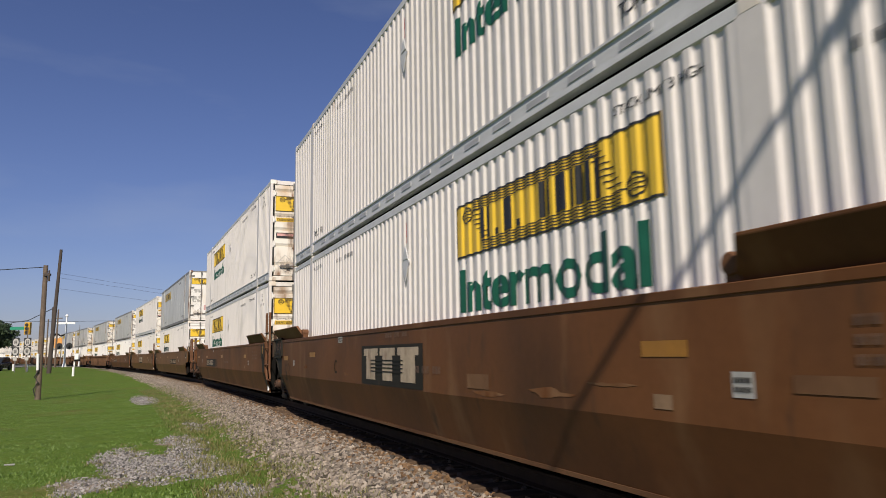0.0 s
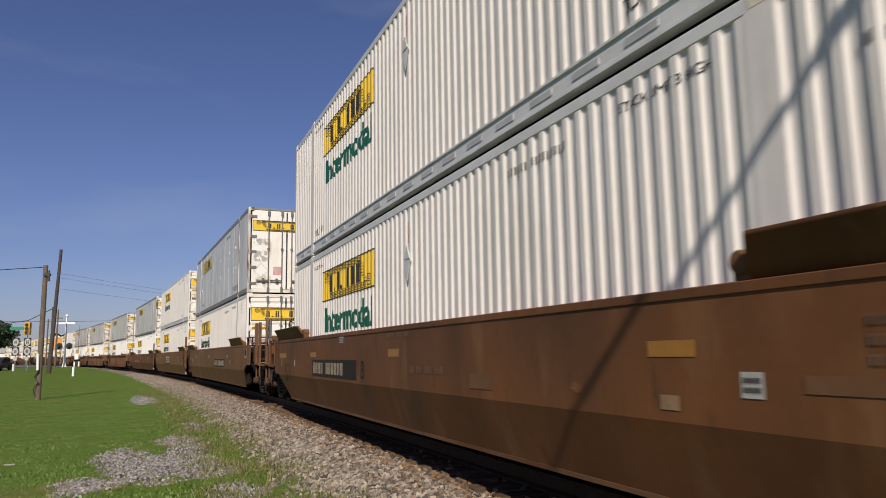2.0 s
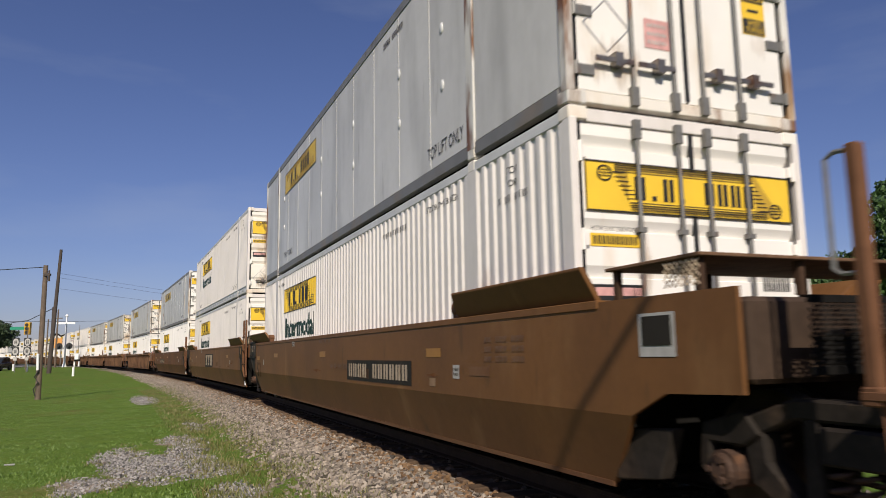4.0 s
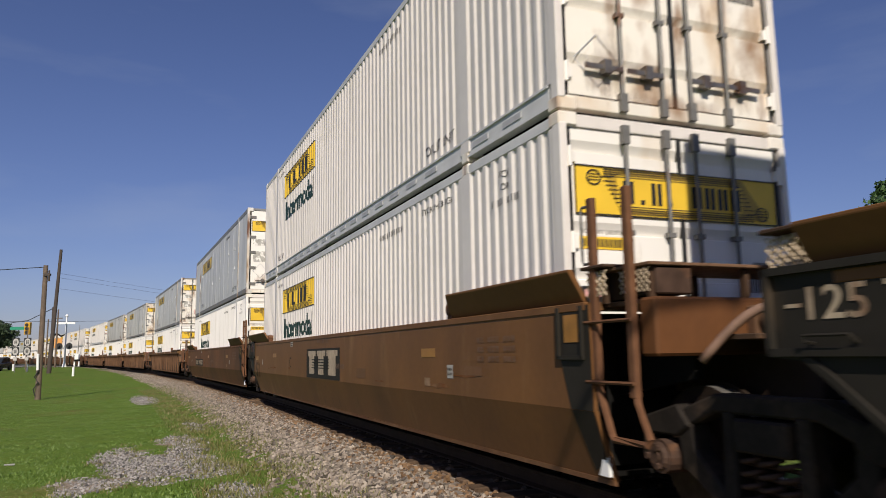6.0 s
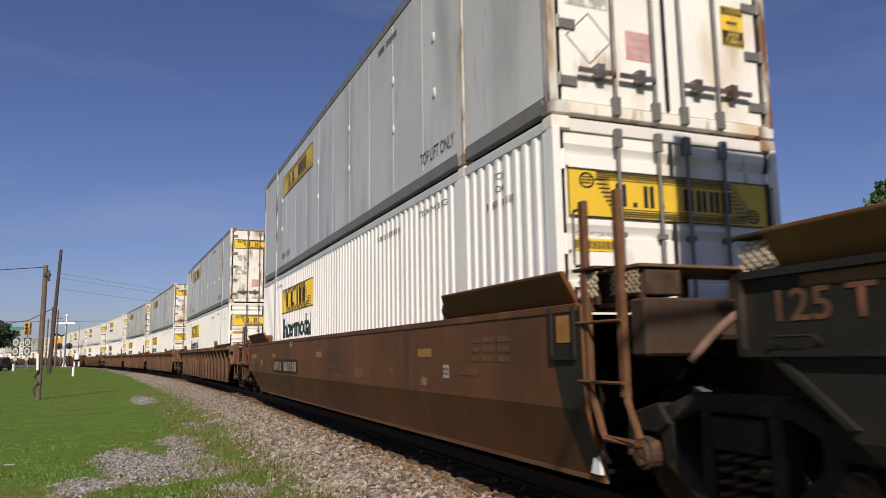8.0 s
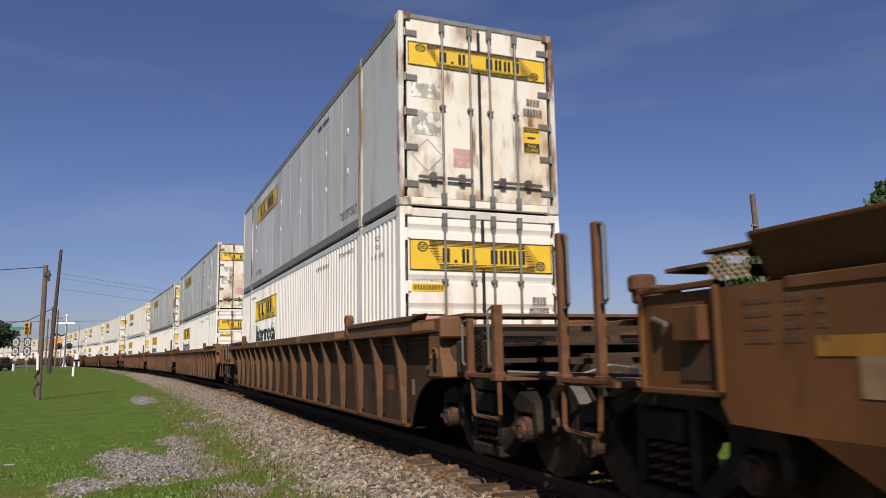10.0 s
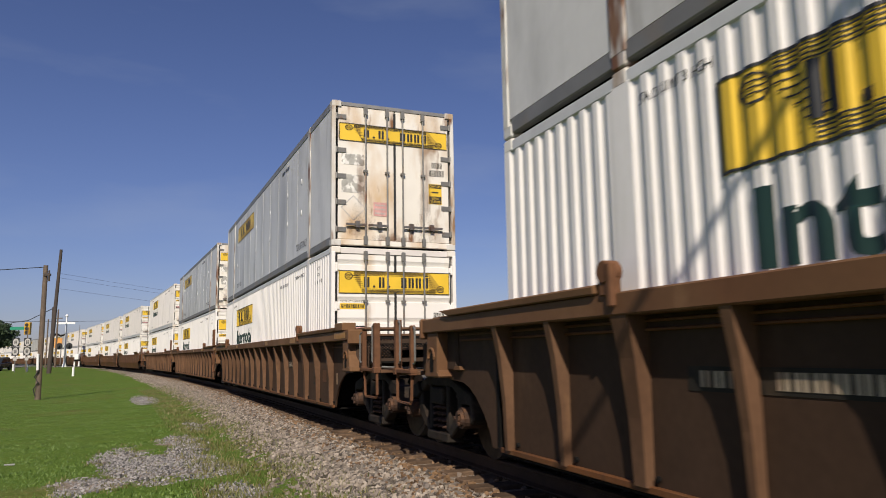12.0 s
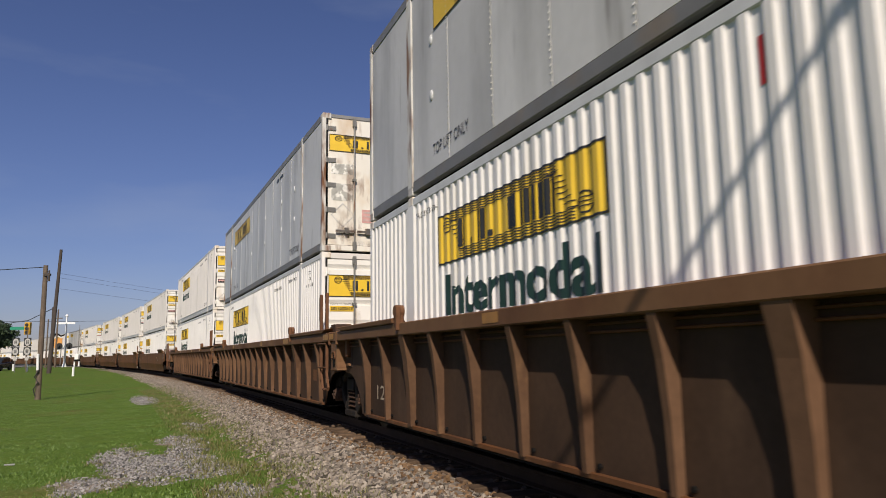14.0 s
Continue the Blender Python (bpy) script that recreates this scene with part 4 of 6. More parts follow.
    if coupler:
        bm = bmesh.new()
        box(bm, -0.1, 0.1, 11.2, 11.62, 0.78, 0.98)
        box(bm, -0.19, 0.14, 11.58, 11.79, 0.70, 1.06)
        part("coupler", bm, "steel", car, "rusty knuckle coupler", bevel=0.03)
        bm = bmesh.new()
        bm_pipe(bm, [(-0.3, sgn * 11.2, 0.95), (-0.33, sgn * 11.45, 0.7), (-0.3, sgn * 11.75, 0.62)], 0.03)
        part("air_hose", bm, "rubber", car, "black rubber air hose")
        bm = bmesh.new()
        box(bm, -1.40, -0.95, 10.62, 11.34, 0.93, 0.98)
        box(bm, 0.95, 1.40, 10.62, 11.34, 0.93, 0.98)
        box(bm, -1.0, 1.0, 11.12, 11.34, 0.93, 0.98)
        part("end_platform", bm, "rib_brown", car, bevel=0.008)
        bm = bmesh.new()
        bm_pipe(bm, [(-1.40, sgn * 11.36, 1.02), (-0.6, sgn * 11.42, 0.98), (-0.3, sgn * 11.45, 1.06), (0.4, sgn * 11.42, 0.98)], 0.016)
        part("uncoupling_lever", bm, "galv", car, "bent steel uncoupling lever")
        for z in (1.10, 1.36):
            bm = bmesh.new()
            box(bm, -1.42, 1.42, 11.2, 11.24, z, z + 0.045)
            part("end_rail", bm, "grimy_end", car)
        bm = bmesh.new()
        box(bm, -1.30, -0.2, 10.28, 10.31, 1.06, 1.10)
        box(bm, -1.30, -0.2, 10.28, 10.31, 1.44, 1.48)
        for k in range(-8, 21):
            for d in (1, -1):
                lo, hi = max(0, -k), min(8, 20 - k)
                if hi - lo > 1:
                    za, zb = (lo, hi) if d > 0 else (8 - lo, 8 - hi)
                    bm_rod(bm, (-1.30 + (k + lo) * 0.055, sgn * 10.295, 1.06 + za * 0.05), (-1.30 + (k + hi) * 0.055, sgn * 10.295, 1.06 + zb * 0.05), 0.008, 4)
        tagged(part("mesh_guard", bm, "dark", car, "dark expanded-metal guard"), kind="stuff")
        inner, outer, tops = (10.60, 11.22, (1.56, 1.66)) if ribbed else (10.74, 11.29, (2.17, 2.17))
        for x in (-1.43, 1.43):
            post_with_grab(car, x, inner, 0.93, tops[0], sgn)
            post_with_grab(car, x, outer, 0.93, tops[1], sgn, 0.045 if ribbed else 0.036)
            bm = bmesh.new()
            bm_pipe(bm, [(x, sgn * (inner + 0.03), 0.98), (x, sgn * (inner + 0.06), 0.62), (x, sgn * (inner + 0.10), 0.575), (x, sgn * (outer - 0.02), 0.575), (x, sgn * (outer + 0.03), 0.62), (x, sgn * (outer + 0.02), 0.98)], 0.022)
            part("sill_step", bm, "rusty_post", car, "bent steel sill step")
            bm = bmesh.new()
            box(bm, x - 0.05, x + 0.05, inner - 0.05, outer + 0.05, 0.955, 1.0)
            part("step_bracket", bm, "rusty_post", car, bevel=0.006)
    else:
        if sgn < 0:
            for x in (-1.46, 1.46):
                for y in (8.73, 9.16):
                    bm = bmesh.new()
                    low = 0.95 if y < 9 else 0.88
                    box(bm, x - 0.026, x + 0.026, y - 0.036, y + 0.036, low, 2.34)
                    part("ladder_post", bm, "rusty_post", car, "rusty brown ladder post", bevel=0.008)
                bm = bmesh.new()
                bm_pipe(bm, [(x, -8.73, 1.00), (x, -8.75, 0.90), (x, -8.87, 0.62), (x, -8.90, 0.585), (x, -9.26, 0.585), (x, -9.29, 0.62), (x, -9.18, 0.85), (x, -9.16, 0.95)], 0.027)
                part("ladder_step", bm, "rusty_post", car)
                for z in (0.98, 1.41):
                    bm = bmesh.new()
                    bm_pipe(bm, [(x - 0.04, -8.64, z), (x - 0.04, -9.20, z)], 0.014)
                    part("ladder_rung", bm, "rusty_post", car)
                bm = bmesh.new()
                bm_pipe(bm, [(x, -8.70, 2.28), (x, -8.61, 2.29), (x, -8.59, 2.26), (x, -8.59, 1.88), (x, -8.61, 1.85), (x, -8.70, 1.85)], 0.012)
                part("grab_rail", bm, "galv", car)
            bm = bmesh.new()
            bm_box(bm, -1.33, -1.03, -9.28, -8.95, 1.58, 1.765)
            part("valve_box", bm, "bearing_rust", car, "brown steel valve box", bevel=0.01)
            bm = bmesh.new()
            bm_box(bm, -0.62, -0.40, -9.42, -9.34, 1.26, 1.50)
            bm_rod(bm, (-0.52, -9.44, 1.40), (-0.52, -9.58, 1.40), 0.09, 12)
            part("valve", bm, "rib_brown", car, "rusty pipe valve", bevel=0.01)
        bm = bmesh.new()
        pts = []
        for k in range(9):
            t = k / 8
            pts.append((-1.05 + 0.35 * t, sgn * (9.35 + 0.5 * t), 1.12 + 0.36 * math.sin(t * math.pi * 0.62)))
        bm_pipe(bm, pts, 0.032, 8)
        part("brake_hose", bm, "faded_hose", car, "faded rubber brake hose", smooth=True)


def guides(car, sgn, paint, coupler=False):
    """Flared container guides on the top of the well's end."""
    for sx in (-1, 1):
        bm = bmesh.new()
        y0, y1 = sgn * 6.0, sgn * (8.58 if sgn < 0 else 9.05)
        sec = [(1.39, 1.54), (1.44, 1.54), (1.59, 1.795), (1.59, 1.815), (1.55, 1.815)]
        bm_sweep(bm, [(sx * a, b) for a, b in sec], min(y0, y1), max(y0, y1))
        for v in bm.verts:
            if abs(abs(v.co.y) - 6.0) < 1e-4 and v.co.z > 1.7:
                v.co.y = sgn * 6.16
        guide = part("container_guide", bm, paint, car, bevel=0.004)
        for k in range(0 if FAR[0] else 4):
            y = sgn * (6.3 + 0.68 * k)
            bm = bmesh.new()
            bm_sweep(bm, [(sx * 1.33, 1.55), (sx * 1.41, 1.55), (sx * 1.51, 1.77), (sx * 1.33, 1.64)], y - 0.015, y + 0.015)
            part("gusset", bm, paint, guide)
        bm = bmesh.new()
        y = sgn * 6.01
        bm_rod(bm, (sx * 1.37, y, 1.67), (sx * 1.50, y, 1.67), 0.07, 12)
        bm_box(bm, sx * 1.43 - 0.05, sx * 1.43 + 0.05, y - 0.06, y + 0.06, 1.56, 1.67)
        part("guide_latch", bm, "rusty_post", car, "rusty container guide latch", bevel=0.01)
        if not FAR[0] and not coupler:
            a, b = sorted((sgn * (8.60 if sgn < 0 else 9.08), sgn * (8.90 if sgn < 0 else 9.36)))
            bm = bmesh.new()
            bm_box(bm, min(sx * 1.5, sx * 1.1), max(sx * 1.5, sx * 1.1), a, b, 1.80, 1.825)
            bm_box(bm, min(sx * 1.3, sx * 1.1), max(sx * 1.3, sx * 1.1), a, b, 1.57, 1.80)
            br = part("guide_bracket", bm, "brown_grime_shade", car, bevel=0.006)
            bm = bmesh.new()
            lattice(bm, sx * 1.46, a + 0.02, 1.60, 4, 3, 0.06, 0.010)
            tagged(part("bracket_lattice", bm, "sun_patch_lattice", br, "expanded-metal strip with sun patches in its pale colour"), kind="stuff")


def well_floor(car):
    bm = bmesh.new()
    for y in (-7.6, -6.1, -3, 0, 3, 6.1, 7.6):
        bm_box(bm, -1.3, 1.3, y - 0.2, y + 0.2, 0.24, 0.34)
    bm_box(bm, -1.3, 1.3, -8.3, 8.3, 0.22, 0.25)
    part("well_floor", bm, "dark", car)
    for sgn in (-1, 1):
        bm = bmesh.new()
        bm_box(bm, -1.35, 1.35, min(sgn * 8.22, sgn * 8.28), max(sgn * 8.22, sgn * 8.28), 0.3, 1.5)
        # bulkhead blackened too: its shadow is in the colour
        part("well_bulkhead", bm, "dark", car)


def smooth_car(name, near, far, paint="brown"):
    car = thing(name, "brown steel smooth-sided well car of an articulated set", "railway car", "well cars of the train")
    well_floor(car)
    n_end = [(-10.0, 1.55), (-10.0, 0.95), (-9.35, 0.93), (-9.0, 0.77)] if near else [(-8.70, 1.55), (-8.72, 0.77)]
    f_end = [(8.84, 0.77), (9.36, 0.79), (9.44, 0.93), (10.13, 0.95), (10.13, 1.55)] if far else [(8.65, 0.77), (9.10, 1.14), (9.34, 1.16), (9.34, 1.55)]
    n_low, n_top = (-8.55, -9.0) if near else (-8.72, -8.72)
    f_low, f_top = (8.0, 8.84) if far else (8.1, 8.65)
    for sx in (-1, 1):
        bm = bmesh.new()
        # upper upright plate
        bm_prism(bm, n_end + f_end, sx * 1.47, sx * 1.50)
        # lower plate leans inwards
        lo = [(n_low, 0.26), (f_low, 0.26), (f_top, 0.77), (n_top, 0.77)]
        a = [bm.verts.new((sx * (1.50 - (0.77 - z) * 0.30), y, z)) for y, z in lo]
        b = [bm.verts.new((sx * (1.46 - (0.77 - z) * 0.30), y, z)) for y, z in lo]
        bm.faces.new(a)
        bm.faces.new(b[::-1])
        for i in range(4):
            bm.faces.new((a[i], b[i], b[(i + 1) % 4], a[(i + 1) % 4]))
        part("side_plate", bm, paint, car)
        bm = bmesh.new()
        bm_sweep(bm, [(sx * 1.33, 0.235), (sx * 1.356, 0.235), (sx * 1.36, 0.272), (sx * 1.33, 0.272)], n_low, f_low)
        part("bottom_chord", bm, "brown_light", car)
        bm = bmesh.new()
        bm_box(bm, sx * 1.42 - 0.09, sx * 1.42 + 0.09, -8.66, 8.9, 1.50, 1.565)
        part("top_chord", bm, paint, car, bevel=0.006)
        x0, x1 = sorted((sx * 1.5, sx * 1.506))
        if not far:
            bm = bmesh.new()
            for p in ((8.27, 8.31, 1.16, 1.61), (9.28, 9.32, 1.16, 1.61), (8.27, 9.32, 1.16, 1.20), (8.27, 9.32, 1.57, 1.61)):
                bm_box(bm, sx * 1.5, sx * 1.54, *p)
            part("end_frame_box", bm, "slate", car)
            bm = bmesh.new()
            bm_box(bm, x0, x1, 8.31, 9.28, 1.20, 1.57)
            part("stencil_panel", bm, "slate", car, "dark grey painted panel")
            if sx < 0:
                ink = "cream" if near else "rust_ink"
                part("stencil_words", on_side(letters("125 T", 0.58, 0.165, 0.012), 9.06, 1.335, -1.510), ink, car, "stencil lettering on the dark panel", keep=True)
                if near:
                    part("stencil_bars", on_side(quad(0.10, 0.02), 9.20, 1.40, -1.510), ink, car, keep=True)
            bm = bmesh.new()
            for lo in ([(8.08, 0.30), (8.13, 0.30), (8.64, 0.765), (8.30, 0.765)], [(8.30, 0.77), (8.65, 0.77), (9.095, 1.135), (9.335, 1.155), (9.335, 1.165), (8.34, 1.165)]):
                bm.faces.new([bm.verts.new((sx * (1.5055 - max(0, 0.77 - z) * 0.30), y, z)) for y, z in lo])
            part("end_patch", bm, "slate", car, "dark grey patch at the side plate's end", keep=True)
            bm = bmesh.new()
            bm_prism(bm, [(8.62, 0.83), (8.68, 0.82), (9.12, 1.15), (9.05, 1.16)], min(sx * 1.5, sx * 1.525), max(sx * 1.5, sx * 1.525))
            part("arch_strip", bm, "slate", car, bevel=0.004)
            bm = bmesh.new()
            bm_pipe(bm, [(sx * 1.5, 9.05, 1.22), (sx * 1.56, 9.05, 1.23), (sx * 1.56, 9.05, 1.26), (sx * 1.56, 8.80, 1.26), (sx * 1.5, 8.80, 1.22)], 0.010)
            part("grab_rail", bm, "slate", car)
        else:
            bm = bmesh.new()
            for p in ((9.38, 9.42, 0.93, 1.60), (10.09, 10.13, 0.93, 1.60), (9.38, 10.13, 0.93, 0.97), (9.38, 10.13, 1.56, 1.60)):
                bm_box(bm, sx * 1.5, sx * 1.535, *p)
            bm_box(bm, sx * 1.5, sx * 1.58, 9.48, 9.72, 1.25, 1.46)
            part("end_frame_box", bm, paint, car, bevel=0.008)
            bm = bmesh.new()
            bm_box(bm, x0 - 0.004, x1 + 0.004, 9.46, 9.74, 1.02, 1.24)
            part("recess_plate", bm, "brown_grime_shade", car)
            bm = bmesh.new()
            bm_rod(bm, (sx * 1.5, 10.0, 1.40), (sx * 1.56, 9.80, 1.36), 0.018, 8)
            part("release_lever", bm, "galv", car)
        if not near:
            bm = bmesh.new()
            for lo in ([(-8.70, 0.40), (-8.52, 0.32), (-8.42, 0.765), (-8.715, 0.765)], [(-8.715, 0.77), (-8.42, 0.77), (-8.30, 1.12), (-8.28, 1.54), (-8.70, 1.54)]):
                bm.faces.new([bm.verts.new((sx * (1.5055 - max(0, 0.77 - z) * 0.30), y, z)) for y, z in lo])
            part("end_patch", bm, "slate", car, "dark grey patch at the side plate's end", keep=True)
            bm = bmesh.new()
            for p in ((-8.30, -8.27, 1.14, 1.54), (-8.63, -8.60, 1.14, 1.54), (-8.63, -8.27, 1.14, 1.17)):
                bm_box(bm, sx * 1.5, sx * 1.53, *p)
            part("end_frame_box", bm, "slate", car)
            bm = bmesh.new()
            bm_box(bm, min(sx * 1.5, sx * 1.511), max(sx * 1.5, sx * 1.511), -8.56, -8.36, 1.27, 1.48)
            part("amber_plate", bm, "amber", car, "dull orange reflector plate")
            bm = bmesh.new()
            bm_prism(bm, [(-8.60, 0.30), (-8.72, 0.30), (-8.72, 0.45), (-8.66, 0.45)], min(sx * 1.37, sx * 1.40), max(sx * 1.37, sx * 1.40))
            part("foot_plate", bm, "signal_white", car, "bare bright metal foot")
    guides(car, -1, paint, near)
    guides(car, 1, paint, far)
    end_frame(car, -1, near, False, paint)
    end_frame(car, 1, far, False, paint)
    if near:
        truck(car, -10.4)
    truck(car, 10.4 if far else 9.79)
    if FAR[0]:
        return car
    # marks on the camera side
    for lon, z, w, h, m in ((0.24, 1.17, 0.46, 0.10, "amber"), (-5.2, 1.16, 0.44, 0.10, "amber"), (5.2, 1.17, 0.5, 0.09, "amber"), 
                            (-5.98, 0.94, 0.16, 0.14, "paper"), (-6.39, 0.98, 0.46, 0.09, "brown_light"), (6.9, 0.98, 0.12, 0.13, "paper"), (2.9, 1.40, 0.28, 0.10, "paper"), (-5.3, 0.84, 0.18, 0.09, "dusty_label"), (-2.4, 0.86, 0.5, 0.14, "brown_light")):
        part("reflector" if m == "amber" else "label_plate", on_side(quad(w, h), lon, z, -1.5045), m, car, keep=True)
    if far:
        part("reflector", on_side(quad(0.90, 0.10), 8.74, 1.16, -1.5045), "amber", car, keep=True)
        part("label_plate", on_side(quad(0.16, 0.19), 8.51, 0.97, -1.5045), "dusty_label", car, keep=True)
        for k in range(4):
            part("stencil_bars", on_side(bars("000 00 0", 0.55, 0.035), 9.2, 1.44 - 0.07 * k, -1.5045), "faded", car, keep=True)
    else:
        part("end_streak", on_side(quad(0.5, 0.10), 8.05, 1.10, -1.5045), "amber", car, keep=True)
    if near:
        part("card_holder", on_side(quad(0.36, 0.28), -9.12, 1.16, -1.5045), "paper", car, "white framed card holder", keep=True)
        part("card", on_side(quad(0.29, 0.19), -9.155, 1.23, -1.508), "slate", car, keep=True)
    for k in range(2):
        part("label_bars", on_side(bars("000", 0.13, 0.03), -5.995, 0.97 + 0.05 * k, -1.508), "slate", car, keep=True)
        part("label_bars", on_side(bars("000", 0.24, 0.025), 2.88, 1.415 + 0.04 * k, -1.508), "slate", car, keep=True)
    for k in range(3):
        part("stencil_bars", on_side(bars("LD LMT 000", 0.8, 0.05), -6.75, 1.30 - 0.09 * k, -1.506), "faded", car, keep=True)
    part("stencil_bars", on_side(bars("00 00 000 000", 1.1, 0.08), -0.6, 0.98, -1.506), "faded", car, keep=True)
    part("stencil_bars", on_side(bars("BLT 00 00", 0.9, 0.06), 0.3, 1.42, -1.506), "faded", car, keep=True)
    bm = on_side(letters("53", 0.68, 0.40, 0.015), 7.98, 0.64, -1.505)
    bmesh.ops.bisect_plane(bm, geom=bm.verts[:] + bm.edges[:] + bm.faces[:], plane_co=(0, 0, 0.77), plane_no=(0, 0, 1), dist=1e-5)
    for v in bm.verts:
        v.co.x += max(0, 0.77 - v.co.z) * 0.30
    part("stencil_digits", bm, "worn_slate", car, "worn dark stencil digits", keep=True)
    return car


def ribbed_car(name, near, far):
    car = thing(name, "faded brown well car with ribbed sides", "railway car", "well cars of the train")
    well_floor(car)
    for sx in (-1, 1):
        bm = bmesh.new()
        arch = [(8.47, 0.275), (8.52, 0.40), (8.66, 0.58), (8.84, 0.73), (9.02, 0.83), (9.20, 0.885), (9.62, 0.91), (9.62, 1.46)]
        sheet = arch + [(-y, z) for y, z in reversed(arch)]
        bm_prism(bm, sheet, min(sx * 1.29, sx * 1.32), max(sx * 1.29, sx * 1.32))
        # sheet colour holds grime and the shading between ribs
        part("side_sheet", bm, "brown_grime_shade", car)
        bm = bmesh.new()
        bm_sweep(bm, [(sx * 1.30, 1.44), (sx * 1.51, 1.44), (sx * 1.51, 1.60), (sx * 1.30, 1.60)], -10.02, 10.02)
        part("top_chord", bm, "brown_light", car, bevel=0.012)
        bm = bmesh.new()
        bm_sweep(bm, [(sx * 1.28, 0.26), (sx * 1.36, 0.26), (sx * 1.36, 0.31), (sx * 1.28, 0.31)], -8.45, 8.2)
        part("bottom_chord", bm, "brown", car, bevel=0.006)
        for k in range(17):
            y = -8.31 + k * 1.02
            bm = bmesh.new()
            w = 0.05 if k not in (2, 8, 14) else 0.11
            xi = sx * 1.315
            vs = []
            for z, d, ww in ((0.30, 0.075, w * 0.6), (0.75, 0.09, w * 0.7), (1.15, 0.13, w * 0.8), (1.44, 0.185, w * 0.9)):
                vs.append([bm.verts.new((xi, y - ww, z)), bm.verts.new((xi + sx * d, y - ww, z)), bm.verts.new((xi + sx * d, y + ww, z)), bm.verts.new((xi, y + ww, z))])
            for j in (0, 1, 2):
                for i in range(4):
                    bm.faces.new((vs[j][i], vs[j][(i + 1) % 4], vs[j + 1][(i + 1) % 4], vs[j + 1][i]))
            bm.faces.new(vs[0])
            bm.faces.new(vs[3])
            part("side_rib", bm, "rib_brown", car)
            if not FAR[0] and sx < 0:
                bm = bmesh.new()
                bm_rod(bm, (sx * 1.32, y - 0.12, 0.36), (sx * 1.345, y - 0.12, 0.36), 0.022, 8)
                part("drain_plug", bm, "dark", car)
        for z in (1.34, 1.40):
            bm = bmesh.new()
            bm_rod(bm, (sx * 1.345, -9.2, z), (sx * 1.345, 9.2, z), 0.011, 6)
            part("brake_pipe", bm, "brown", car)
        for sgn in (-1, 1):
            # keyhole bracket under the chord's end, guide rail on top
            lo, hi = sorted((sgn * 9.98, sgn * 10.06))
            bm = bmesh.new()
            bm_box(bm, sx * 1.36 - 0.17, sx * 1.36 + 0.155, lo, hi, 1.37, 1.61)
            part("chord_cap", bm, "brown_light", car, bevel=0.02)
            outline = [(9.55, 1.44), (9.57, 1.0), (9.52, 0.96), (9.52, 0.93), (10.0, 0.93), (9.99, 1.0), (9.92, 1.2), (9.90, 1.44)]
            bm = bmesh.new()
            bm_prism(bm, [(sgn * y, z) for y, z in outline], min(sx * 1.20, sx * 1.485), max(sx * 1.20, sx * 1.485))
            part("end_bracket", bm, "brown_light", car, bevel=0.02)
            # slot not cut: its dark inside is a near-black plate on the face
            hole = [(9.69, 1.0)] + [(9.745 - 0.055 * math.cos(k / 6 * math.pi), 1.15 + 0.055 * math.sin(k / 6 * math.pi)) for k in range(7)] + [(9.80, 1.0), (9.77, 0.985)]
            bm = bmesh.new()
            bm_prism(bm, [(sgn * y, z) for y, z in hole], min(sx * 1.484, sx * 1.489), max(sx * 1.484, sx * 1.489))
            part("bracket_slot", bm, "dark", car)
            hood = [(9.66, 1.14)] + [(9.745 - 0.10 * math.cos(k / 8 * math.pi), 1.16 + 0.10 * math.sin(k / 8 * math.pi)) for k in range(9)] + [(9.83, 1.14)]
            bm = bmesh.new()
            bm_pipe(bm, [(sx * 1.49, sgn * y, z) for y, z in hood], 0.016)
            part("slot_rim", bm, "brown_light", car)
            bm = bmesh.new()
            a, b = sorted((sgn * 6.2, sgn * 9.1))
            bm_sweep(bm, [(sx * 1.33, 1.60), (sx * 1.54, 1.60), (sx * 1.55, 1.665), (sx * 1.40, 1.69)], a, b)
            for v in bm.verts:
                if abs(v.co.y - sgn * 9.1) < 1e-4 and v.co.z > 1.62:
                    v.co.y = sgn * 9.35
            part("container_guide", bm, "brown_light", car, bevel=0.01)
            if near and sgn < 0 and not far:
                bm = bmesh.new()
                bm_box(bm, sx * 1.42 - 0.12, sx * 1.42 + 0.12, -9.72, -9.22, 1.605, 1.735)
                part("guide_stop", bm, "brown_light", car, "orange-brown guide stop block", bevel=0.012)
            bm = bmesh.new()
            y = sgn * 6.08
            bm_rod(bm, (sx * 1.42, y, 1.75), (sx * 1.54, y, 1.75), 0.085, 12)
            bm_box(bm, sx * 1.48 - 0.05, sx * 1.48 + 0.05, y - 0.07, y + 0.07, 1.58, 1.75)
            bm_box(bm, sx * 1.52 - 0.03, sx * 1.52 + 0.03, y - 0.11, y - 0.05, 1.50, 1.81)
            part("guide_latch", bm, "rusty_post", car, "rusty container guide latch", bevel=0.01)
            if not FAR[0]:
                bm = bmesh.new()
                bm_prism(bm, [(sgn * 9.16, 1.02), (sgn * 9.36, 1.02), (sgn * 9.32, 1.06), (sgn * 9.20, 1.06)], min(sx * 1.32, sx * 1.37), max(sx * 1.32, sx * 1.37))
                part("lifting_lug", bm, "brown_light", car)
    end_frame(car, -1, near, True, "brown_light")
    end_frame(car, 1, far, True, "brown_light")
    if near:
        truck(car, -10.4)
    truck(car, 10.4 if far else 9.79)
    if FAR[0]:
        return car
    for lon, w in ((-5.3, 0.6), (-2.1, 0.4), (3.4, 0.35), (-9.1, 0.72)):
        part("reflector", on_side(quad(w, 0.10), lon, 1.475, -1.5145), "amber", car, keep=True)
